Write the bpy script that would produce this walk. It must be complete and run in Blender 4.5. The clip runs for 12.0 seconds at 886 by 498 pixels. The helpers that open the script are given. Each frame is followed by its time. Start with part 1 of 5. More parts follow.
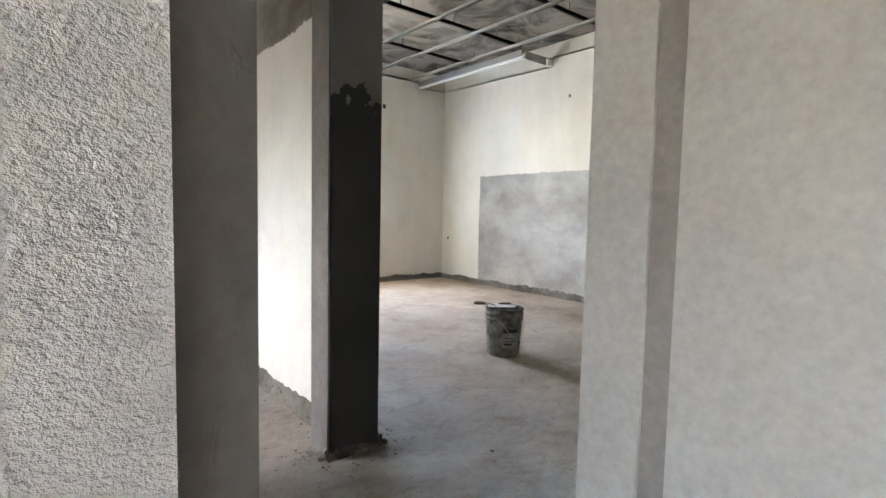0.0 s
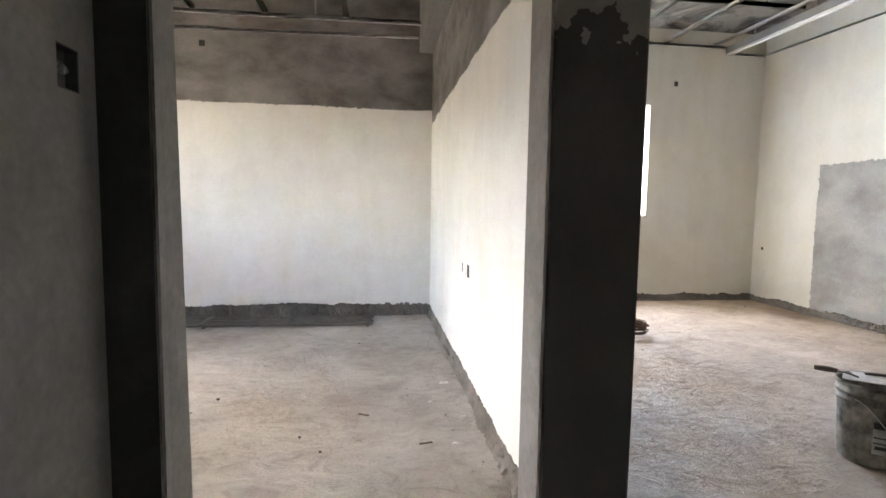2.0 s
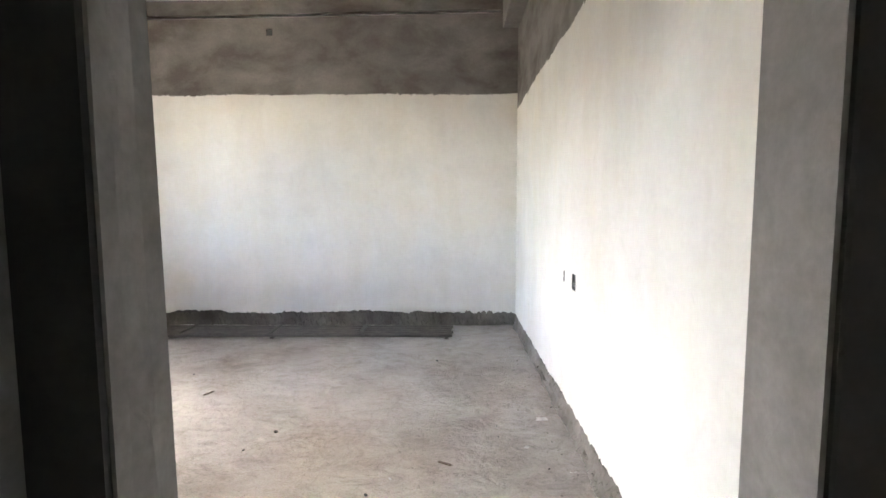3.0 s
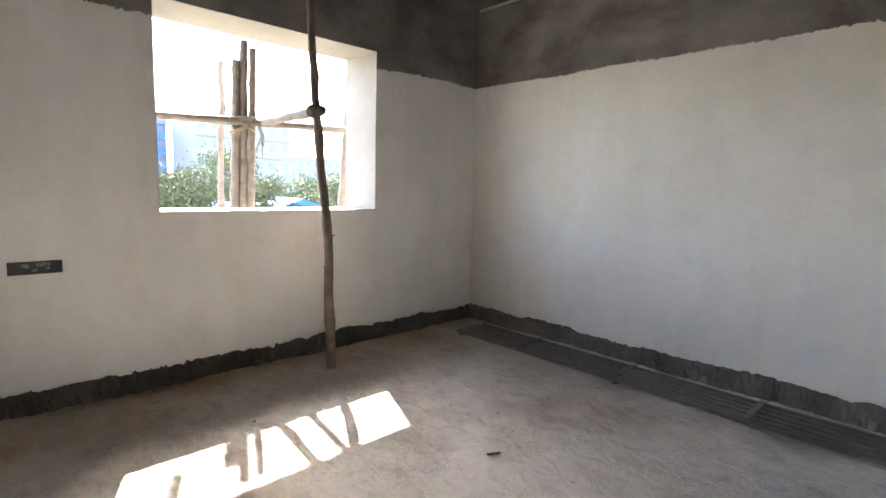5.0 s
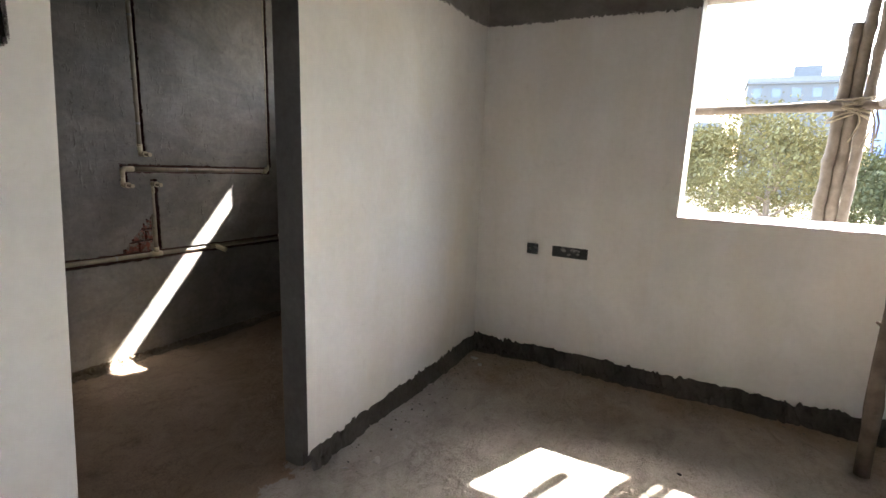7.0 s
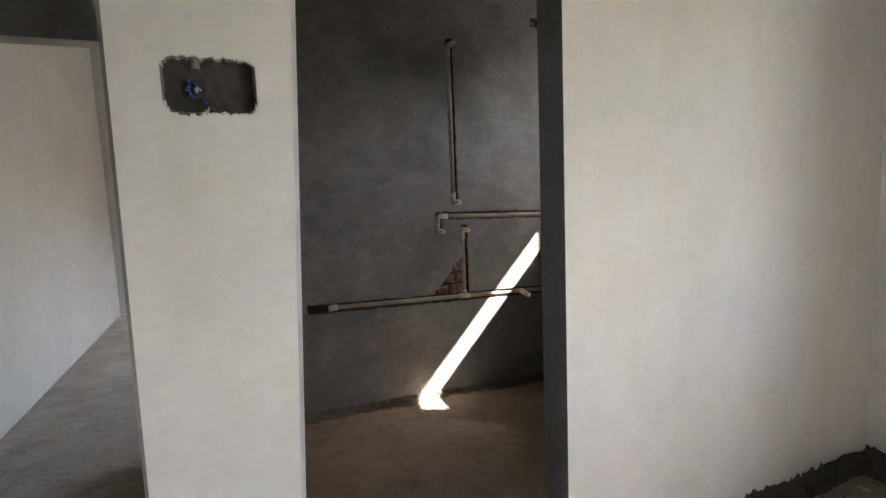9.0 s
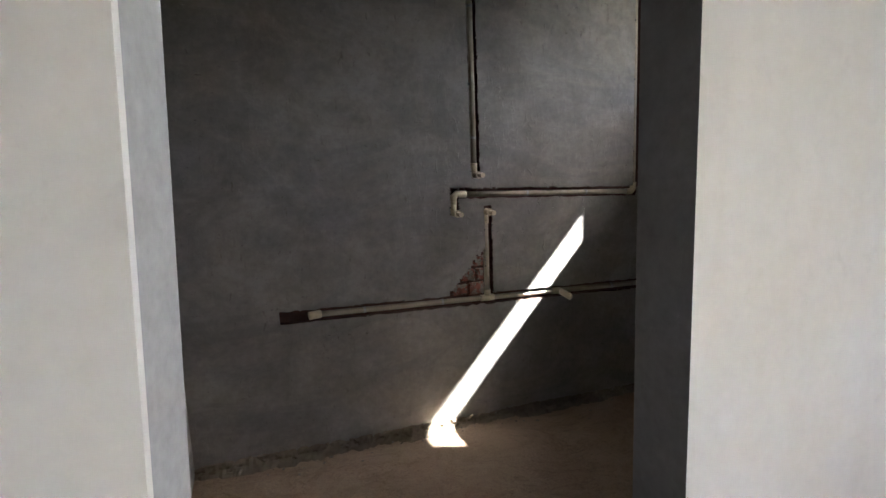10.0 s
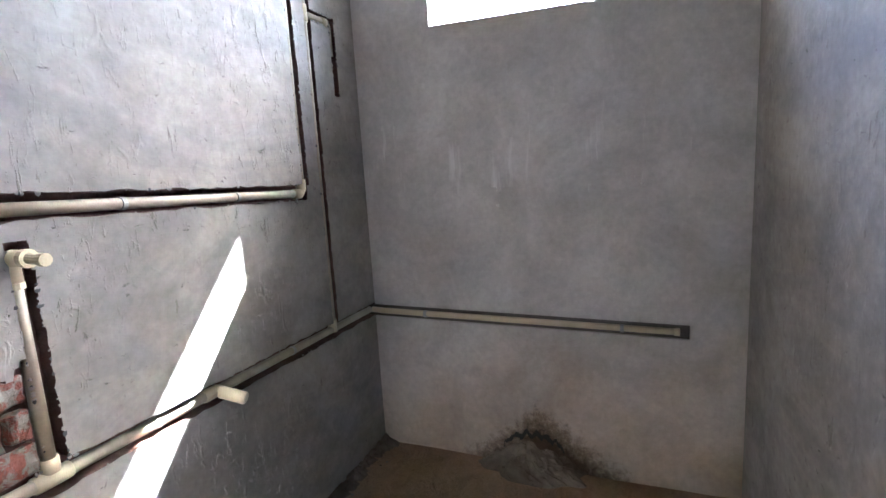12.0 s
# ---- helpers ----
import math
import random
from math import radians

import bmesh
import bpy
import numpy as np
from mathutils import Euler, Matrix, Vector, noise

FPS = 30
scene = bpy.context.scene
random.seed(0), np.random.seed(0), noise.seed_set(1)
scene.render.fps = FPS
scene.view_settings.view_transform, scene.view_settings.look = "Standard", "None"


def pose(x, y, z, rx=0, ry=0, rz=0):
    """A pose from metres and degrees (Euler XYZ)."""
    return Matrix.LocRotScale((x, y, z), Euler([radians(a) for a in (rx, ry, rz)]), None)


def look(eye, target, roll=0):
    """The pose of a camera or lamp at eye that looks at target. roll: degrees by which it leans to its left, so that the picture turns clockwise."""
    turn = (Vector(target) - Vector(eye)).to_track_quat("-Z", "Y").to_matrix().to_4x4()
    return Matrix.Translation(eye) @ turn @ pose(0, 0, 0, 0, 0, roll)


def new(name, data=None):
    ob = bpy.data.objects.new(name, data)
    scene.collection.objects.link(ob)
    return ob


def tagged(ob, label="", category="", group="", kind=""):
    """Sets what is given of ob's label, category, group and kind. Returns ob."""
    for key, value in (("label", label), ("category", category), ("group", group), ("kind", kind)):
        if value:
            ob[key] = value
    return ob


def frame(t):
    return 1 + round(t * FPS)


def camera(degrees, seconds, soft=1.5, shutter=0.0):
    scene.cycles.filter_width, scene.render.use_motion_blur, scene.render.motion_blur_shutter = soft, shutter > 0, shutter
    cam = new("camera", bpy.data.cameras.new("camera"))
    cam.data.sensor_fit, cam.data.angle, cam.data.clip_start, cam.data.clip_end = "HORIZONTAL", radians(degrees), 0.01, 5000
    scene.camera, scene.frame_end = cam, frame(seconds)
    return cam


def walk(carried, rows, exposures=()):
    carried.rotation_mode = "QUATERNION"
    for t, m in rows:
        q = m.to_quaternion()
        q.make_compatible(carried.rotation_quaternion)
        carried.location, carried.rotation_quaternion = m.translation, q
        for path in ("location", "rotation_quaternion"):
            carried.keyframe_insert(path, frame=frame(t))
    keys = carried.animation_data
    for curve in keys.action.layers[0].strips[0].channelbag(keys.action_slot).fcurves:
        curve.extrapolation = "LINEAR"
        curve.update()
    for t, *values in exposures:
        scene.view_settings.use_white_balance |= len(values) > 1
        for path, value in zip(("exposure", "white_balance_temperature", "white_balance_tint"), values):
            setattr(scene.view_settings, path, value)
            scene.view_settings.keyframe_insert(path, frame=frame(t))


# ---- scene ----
cam = camera(82.7, 12.0)
PATH = [
    (0, (0.65, 1.375, 1.113), (1.909, 2.923, 0.969), 1.2),
    (0.5, (0.815, 1.537, 1.096), (1.865, 3.235, 0.975), 1.7),
    (1, (1.011, 1.749, 1.142), (1.918, 3.527, 1.004), 1.1),
    (1.5, (1.135, 1.922, 1.148), (1.789, 3.805, 0.988), 0.7),
    (2, (1.209, 2.126, 1.16), (1.472, 4.102, 0.993), 0.9),
    (2.5, (1.218, 2.395, 1.151), (1.279, 4.387, 0.985), 0.5),
    (2.7, (1.169, 2.557, 1.145), (1.208, 4.55, 0.977), 0.3),
    (4.3, (1.215, 3.487, 1.193), (0.324, 5.264, 0.974), 0.1),
    (4.5, (1.182, 3.654, 1.23), (0.128, 5.342, 1.028), 1.3),
    (5, (1.129, 4.062, 1.238), (-0.311, 5.43, 1.001), 1.5),
    (5.5, (1.122, 4.393, 1.173), (-0.689, 5.205, 0.923), 2.4),
    (6, (1.007, 4.691, 1.176), (-0.963, 4.912, 0.911), 2.9),
    (6.5, (0.963, 4.898, 1.369), (-0.97, 4.534, 1.003), 3.2),
    (7, (0.93, 5.15, 1.404), (-0.796, 4.218, 1.016), 1.9),
    (7.5, (0.791, 5.314, 1.39), (-0.626, 3.944, 1.05), 0.7),
    (7.7, (0.745, 5.351, 1.399), (-0.54, 3.853, 1.075), 0.6),
    (9.3, (0.297, 4.835, 1.382), (-0.376, 2.967, 1.142), -2.5),
    (9.5, (0.226, 4.667, 1.371), (-0.407, 2.789, 1.107), -2.3),
    (10, (0.116, 4.321, 1.327), (-0.582, 2.47, 1.033), -2.3),
    (10.5, (0.018, 3.922, 1.321), (-0.99, 2.223, 1.005), -2.9),
    (11, (-0.147, 3.634, 1.277), (-1.475, 2.173, 0.956), -3.2),
    (11.5, (-0.321, 3.356, 1.267), (-1.922, 2.202, 0.942), -3.0),
    (12, (-0.398, 3.073, 1.25), (-2.254, 2.401, 0.931), -3.4),
]
EXPOSURES = [(0.0, 5.75, 6450, 9), (0.5, 5.7, 6750, 10), (1.5, 5.75, 6800, 11), (2.7, 5.85, 6600, 10), (4.5, 4.95, 6500, 10), (5.5, 4.82, 6350, 10), (6.5, 4.47, 6400, 10),
             (7.0, 4.45, 6550, 10), (7.5, 4.6, 6500, 9), (9.5, 4.7, 6300, 10), (10.0, 4.65, 6250, 10), (10.5, 6.15, 6600, 13), (11.0, 6.9, 5800, 13), (12.0, 7.05, 5650, 12)]
walk(cam, [(t, look(eye, target, roll)) for t, eye, target, roll in PATH], EXPOSURES)

# ---------------------------------------------------------------- light
SUN_TO = Vector((-1.0, 0.425, 1.09)).normalized()
world = bpy.data.worlds.new("sky_world")
scene.world = world
world.use_nodes = True
wn = world.node_tree.nodes
sky = wn.new("ShaderNodeTexSky")
sky.sky_type = 'NISHITA'
sky.sun_disc = False
sky.sun_elevation = math.asin(SUN_TO.z)
sky.sun_rotation = math.atan2(SUN_TO.x, SUN_TO.y)
sky.air_density, sky.dust_density, sky.ozone_density = 1.0, 2.6, 1.0
world.node_tree.links.new(sky.outputs[0], wn["Background"].inputs[0])
wn["Background"].inputs[1].default_value = 0.15
sun = new("sun", bpy.data.lights.new("sun", 'SUN'))
sun.data.energy, sun.data.angle, sun.data.color = 4.5, radians(0.6), (1.0, 0.95, 0.87)
sun.matrix_world = look(SUN_TO * 30, (0, 0, 0))
# the sky's light through the wide window of the large room
skylight = new("window_skylight", bpy.data.lights.new("window_skylight", 'AREA'))
skylight.data.shape, skylight.data.size, skylight.data.size_y = 'RECTANGLE', 2.5, 1.3
skylight.data.energy, skylight.data.color = 1.65, (1.0, 0.95, 0.88)
skylight.matrix_world = look((3.3, 8.3, 1.78), (3.3, 6.3, 0.5))


# ---------------------------------------------------------------- materials


class Mat:
    """A small wrapper to write node materials shortly."""

    def __init__(self, name, rough=0.8, metal=0.0):
        self.m = bpy.data.materials.new(name)
        self.m.use_nodes = True
        self.t = self.m.node_tree
        self.b = self.t.nodes["Principled BSDF"]
        self.b.inputs["Roughness"].default_value = rough
        self.b.inputs["Metallic"].default_value = metal
        self.geo = self.t.nodes.new("ShaderNodeNewGeometry")
        self.pos = self.geo.outputs["Position"]

    def node(self, kind, **vals):
        n = self.t.nodes.new(kind)
        for k, v in vals.items():
            n.inputs[k].default_value = v
        return n

    def link(self, a, b):
        self.t.links.new(a, b)

    def scaled(self, sx, sy, sz):
        n = self.t.nodes.new("ShaderNodeMapping")
        n.inputs["Scale"].default_value = (sx, sy, sz)
        self.link(self.pos, n.inputs["Vector"])
        return n.outputs[0]

    def noise(self, scale, detail=4.0, rough=0.55, vec=None, dist=0.0):
        n = self.node("ShaderNodeTexNoise", Scale=scale, Detail=detail, Roughness=rough, Distortion=dist)
        self.link(vec or self.pos, n.inputs["Vector"])
        return n.outputs["Fac"]

    def ramp(self, fac, stops):
        n = self.t.nodes.new("ShaderNodeValToRGB")
        e = n.color_ramp.elements
        while len(e) < len(stops):
            e.new(0.5)
        for el, (p, c) in zip(e, stops):
            el.position = p
            el.color = (*c, 1) if len(c) == 3 else c
        self.link(fac, n.inputs[0])
        return n.outputs[0]

    def math(self, op, a, b=0.0, c=0.0):
        n = self.t.nodes.new("ShaderNodeMath")
        n.operation = op
        for i, v in enumerate((a, b, c)):
            if isinstance(v, (int, float)):
                n.inputs[i].default_value = v
            else:
                self.link(v, n.inputs[i])
        return n.outputs[0]

    def mix(self, fac, a, b, mode='MIX'):
        n = self.t.nodes.new("ShaderNodeMix")
        n.data_type, n.blend_type = 'RGBA', mode
        for idx, v in ((0, fac), (6, a), (7, b)):
            if isinstance(v, tuple):
                n.inputs[idx].default_value = (*v, 1)
            elif isinstance(v, (int, float)):
                n.inputs[idx].default_value = v
            else:
                self.link(v, n.inputs[idx])
        return n.outputs[2]

    def bump(self, height, strength=0.4, dist=0.01):
        n = self.node("ShaderNodeBump", Strength=strength, Distance=dist)
        self.link(height, n.inputs["Height"])
        last = self.b.inputs["Normal"].links
        if last:
            self.link(last[0].from_socket, n.inputs["Normal"])
        self.link(n.outputs[0], self.b.inputs["Normal"])

    def colour(self, c):
        if isinstance(c, tuple):
            self.b.inputs["Base Color"].default_value = (*c, 1)
        else:
            self.link(c, self.b.inputs["Base Color"])
        return self

    def xyz(self):
        n = self.t.nodes.new("ShaderNodeSeparateXYZ")
        self.link(self.pos, n.inputs[0])
        return n.outputs

    def tone(self, base, spread=0.15, scale=2.0, fine=0.06):
        """base colour varied at two scales."""
        lo = tuple(v * (1 - spread) for v in base)
        hi = tuple(min(0.95, v * (1 + spread)) for v in base)
        big = self.ramp(self.noise(scale, 5, 0.6), [(0.3, lo), (0.7, hi)])
        g = self.ramp(self.noise(scale * 28, 4, 0.6), [(0.25, (1 - fine * 2,) * 3), (0.75, (1,) * 3)])
        return self.mix(1.0, big, g, 'MULTIPLY')


CEMENT = (0.30, 0.285, 0.27)
WHITE = (0.78, 0.765, 0.74)


def white_over_cement(name, paint, cement, top, wob=0.05, patch=None):
    """Painted plaster whose paint stops raggedly at the height top; above it bare cement.
    patch: (axis, limit, height) for a bare cement patch below that height and limit."""
    k = Mat(name, 0.72)
    x, y, z = k.xyz()
    white = k.tone(paint, 0.06, 1.1, 0.03)
    warm = k.ramp(k.noise(2.3, 4, 0.55, dist=0.5), [(0.36, (0.995, 0.98, 0.95)), (0.50, (1, 1, 1)), (0.66, (0.955, 0.953, 0.95))])
    white = k.mix(1.0, white, warm, 'MULTIPLY')
    grey = k.tone(cement, 0.22, 1.6, 0.08)
    stain = k.ramp(k.noise(0.9, 3, 0.5), [(0.35, (1, 1, 1)), (0.75, (0.82, 0.80, 0.78))])
    grey = k.mix(1.0, grey, stain, 'MULTIPLY')
    amt = 1.0 if top else 0.5
    smoke = k.ramp(k.noise(2.1, 5, 0.6, vec=k.scaled(1.0, 1.0, 1.7), dist=0.25), [(0.36, (0.66, 0.60, 0.58)), (0.52, (1, 1, 1)), (0.68, (1.28, 1.26, 1.24))])
    grey = k.mix(amt, grey, smoke, 'MULTIPLY')
    wash = k.ramp(k.noise(2.6, 5, 0.6, vec=k.scaled(1.4, 1.4, 0.3), dist=0.4), [(0.38, (0.955, 0.945, 0.92)), (0.58, (1, 1, 1))])
    white = k.mix(1.0, white, wash, 'MULTIPLY')
    scuff = k.ramp(k.noise(11, 6, 0.7, dist=0.5), [(0.28, (0.93, 0.925, 0.92)), (0.40, (1, 1, 1))])
    white = k.mix(1.0, white, scuff, 'MULTIPLY')
    big = k.math('MULTIPLY_ADD', k.noise(1.3, 2, 0.5), wob * 2, -wob)
    fine = k.math('MULTIPLY_ADD', k.noise(26.0, 5, 0.7), 0.07, -0.035)
    fine = k.math('ADD', fine, k.math('MULTIPLY_ADD', k.noise(85.0, 3, 0.6), 0.03, -0.015))
    line = k.math('ADD', z, k.math('ADD', big, fine))
    bare = k.math('GREATER_THAN', line, top) if top else 0.0
    if patch:
        side = {"x": x, "y": y}[patch[0]]
        rag = k.math('MULTIPLY_ADD', k.noise(20.0, 5, 0.7), 0.09, -0.045)
        a = k.math('LESS_THAN', k.math('ADD', side, rag), patch[1])
        b = k.math('LESS_THAN', k.math('ADD', k.math('ADD', z, rag), k.math('MULTIPLY', big, 0.5)), patch[2])
        p = k.math('MULTIPLY', a, b)
        bare = k.math('MAXIMUM', bare, p) if top else p
    k.colour(k.mix(bare, white, grey))
    k.link(k.math('MULTIPLY_ADD', bare, 0.1, 0.68), k.b.inputs["Roughness"])
    k.bump(k.noise(7, 4, 0.6), 0.12, 0.01)
    k.bump(k.noise(160, 3, 0.6), 0.10, 0.002)
    k.bump(k.math('SUBTRACT', 1.0, bare), 0.5, 0.003)
    return k.m


def cement_wall(name, base=CEMENT, spread=0.2, strokes=0.35, rough=0.85, blotch=0.16, pits=0.0):
    k = Mat(name, rough)
    k.b.inputs["Specular IOR Level"].default_value = 0.12
    c = k.tone(base, spread, 1.4, 0.10)
    blot = k.ramp(k.noise(3.5, 6, 0.65, dist=0.6), [(0.38, (1 - blotch, 0.99 - blotch, 0.98 - blotch)), (0.62, (1, 1, 1))])
    c = k.mix(1.0, c, blot, 'MULTIPLY')
    if pits:
        smear = k.ramp(k.noise(2.2, 6, 0.7, vec=k.scaled(0.7, 0.7, 1.6), dist=1.3), [(0.42, (1, 1, 1)), (0.60, (1.22, 1.19, 1.13))])
        c = k.mix(1.0, c, smear, 'MULTIPLY')
        hole = k.ramp(k.noise(30, 5, 0.75, vec=k.scaled(0.7, 0.7, 1.4), dist=0.4), [(0.30, (0, 0, 0)), (0.36, (1, 1, 1))])
        c = k.mix(1.0, c, k.mix(hole, (1 - pits,) * 3, (1.0, 1.0, 1.0)), 'MULTIPLY')
        k.bump(hole, 0.7, 0.006)
        gouge = k.ramp(k.noise(15, 5, 0.7, vec=k.scaled(2.2, 2.2, 0.7), dist=0.5), [(0.63, (0, 0, 0)), (0.68, (1, 1, 1))])
        k.bump(gouge, 0.6, 0.007)
        c = k.mix(1.0, c, k.mix(gouge, (1.0, 1.0, 1.0), (0.78, 0.77, 0.75)), 'MULTIPLY')
    k.colour(c)
    k.bump(k.noise(4.5, 4, 0.6), strokes * 0.5, 0.02)
    trowel = k.noise(13, 5, 0.6, vec=k.scaled(1.5, 1.5, 0.8), dist=0.9)
    k.bump(k.ramp(trowel, [(0.60, (0, 0, 0)), (0.70, (1, 1, 1))]), strokes * 0.55, 0.006)
    if pits:
        drag = k.noise(26, 5, 0.7, vec=k.scaled(2.4, 2.4, 0.55), dist=0.5)
        scar = k.ramp(drag, [(0.60, (0, 0, 0)), (0.66, (1, 1, 1))])
        k.bump(scar, 0.5, 0.004)
    k.bump(k.noise(75, 5, 0.7), strokes * 0.5, 0.003)
    return k.m


def plain(name, base, rough=0.6, metal=0.0, spread=0.12, scale=8.0, bump=0.15, bscale=60, bdist=0.003):
    k = Mat(name, rough, metal)
    k.colour(k.tone(base, spread, scale, 0.06))
    if bump:
        k.bump(k.noise(bscale, 4, 0.6), bump, bdist)
    return k.m


M_WHITE_A = white_over_cement("white_plaster_bedroom", WHITE, (0.215, 0.203, 0.193), 2.225, 0.03)
M_WHITE_E = white_over_cement("white_plaster_partition", WHITE, (0.235, 0.222, 0.21), 2.10, 0.10)
M_WHITE_A2 = white_over_cement("white_plaster_plain", WHITE, CEMENT, None)
M_CREAM_B = white_over_cement("cream_plaster", (0.76, 0.735, 0.675), CEMENT, None)
M_CREAM_E = white_over_cement("cream_plaster_patch", (0.76, 0.735, 0.675), (0.43, 0.425, 0.415), None, 0.03, ("y", 7.22, 1.69))
M_CEMENT = cement_wall("cement_plaster")
M_BATH = cement_wall("bath_cement_plaster", (0.27, 0.262, 0.252), 0.16, 0.5, 0.85, 0.2, 0.45)
M_HALL = cement_wall("hall_cement", (0.25, 0.243, 0.235), 0.2, 0.4, 0.85)
M_SKIRT = cement_wall("dark_wall_foot_mortar", (0.095, 0.086, 0.076), 0.4, 1.0, 0.95)
M_SKIRT2 = cement_wall("grey_wall_foot_mortar", (0.18, 0.163, 0.146), 0.4, 1.0, 0.95)
M_SKIRT3 = cement_wall("pale_wall_foot_mortar", (0.23, 0.212, 0.192), 0.4, 1.0, 0.95)
M_MOUND = cement_wall("cracked_mortar", (0.21, 0.175, 0.14), 0.35, 1.0, 0.95, 0.4, 0.6)
# cement darkened to near black for the shade on the pier's hall side
M_SHADED = cement_wall("shaded_cement", (0.05, 0.049, 0.048), 0.15, 0.2, 0.8)
M_PRIMER = cement_wall("primed_plaster", (0.42, 0.418, 0.412), 0.05, 0.12, 0.8, 0.04)
M_STRIP = cement_wall("grey_filler", (0.27, 0.26, 0.25), 0.08, 0.2, 0.8)
M_RUBBLE = cement_wall("raw_mortar", (0.125, 0.117, 0.108), 0.4, 1.0, 0.95)


def stucco():
    k = Mat("white_stucco", 0.8)
    k.colour(k.tone((0.45, 0.453, 0.46), 0.05, 3, 0.06))
    k.bump(k.noise(165, 3, 0.6, vec=k.scaled(0.9, 0.9, 1.2)), 0.9, 0.012)
    k.bump(k.noise(430, 2, 0.5), 0.6, 0.004)
    return k.m


M_STUCCO = stucco()


def bath_drips():
    """Bath plaster, its grey lifted to imitate light, with pale lime drips that run down below the ventilator."""
    k = Mat("bath_plaster_lime_drips", 0.8)
    k.b.inputs["Specular IOR Level"].default_value = 0.15
    x, y, z = k.xyz()
    # far lighter than M_BATH, to imitate the glare and bounced light on this wall
    c = k.tone((0.57, 0.555, 0.535), 0.16, 1.6, 0.10)
    blot = k.ramp(k.noise(3.0, 6, 0.65, dist=0.6), [(0.38, (0.80, 0.79, 0.78)), (0.62, (1, 1, 1))])
    c = k.mix(1.0, c, blot, 'MULTIPLY')
    drip = k.ramp(k.noise(9, 4, 0.6, vec=k.scaled(1, 1.6, 0.22)), [(0.60, (0, 0, 0)), (0.70, (1, 1, 1))])
    band = k.math('MULTIPLY', k.math('GREATER_THAN', k.math('ADD', z, k.math('MULTIPLY', k.noise(16, 3, 0.6), 0.4)), 1.35), k.math('LESS_THAN', k.math('ADD', z, k.math('MULTIPLY', k.noise(21, 3, 0.6), 0.2)), 1.62))
    c = k.mix(k.math('MULTIPLY', k.math('MULTIPLY', drip, band), 0.7), c, (0.72, 0.71, 0.69))
    soot = k.math('ADD', k.math('ABSOLUTE', k.math('MULTIPLY', k.math('SUBTRACT', y, 2.74), 0.75)), k.math('ADD', z, k.math('MULTIPLY_ADD', k.noise(30, 7, 0.8), 0.40, -0.20)))
    c = k.mix(1.0, c, k.ramp(soot, [(0.10, (0.22, 0.20, 0.19)), (0.17, (0.55, 0.52, 0.50)), (0.24, (1, 1, 1))]), 'MULTIPLY')
    brown = k.ramp(k.math('ADD', z, k.math('MULTIPLY', k.noise(3, 4, 0.6), 0.7)), [(0.45, (1.0, 0.86, 0.72)), (0.95, (1, 1, 1))])
    k.colour(k.mix(1.0, c, brown, 'MULTIPLY'))
    k.bump(k.noise(5, 4, 0.6), 0.25, 0.02)
    k.bump(k.noise(75, 5, 0.7), 0.25, 0.003)
    return k.m


M_DRIP = bath_drips()
M_REVEAL = cement_wall("opening_cement", (0.205, 0.203, 0.20), 0.12, 0.4, 0.85)
# white plaster, its colour dimmed so the strong daylight does not clip
M_SILL = plain("dimmed_plaster_reveal", (0.24, 0.22, 0.20), 0.8, 0, 0.08, 4, 0.2, 60, 0.003)
M_JAMB = cement_wall("jamb_cement", (0.15, 0.147, 0.142), 0.14, 0.7, 0.85)


def column_paint():
    k = Mat("column_cement", 0.8)
    x, y, z = k.xyz()
    low = k.tone((0.055, 0.052, 0.050), 0.12, 3, 0.08)
    high = k.tone((0.24, 0.23, 0.215), 0.08, 4, 0.05)
    rag = k.math('MULTIPLY_ADD', k.noise(9.0, 4, 0.6), 0.34, -0.17)
    f = k.math('GREATER_THAN', k.math('ADD', z, rag), 1.62)
    k.colour(k.mix(f, low, high))
    k.bump(k.noise(40, 4, 0.6), 0.2, 0.003)
    return k.m


M_COLUMN = column_paint()


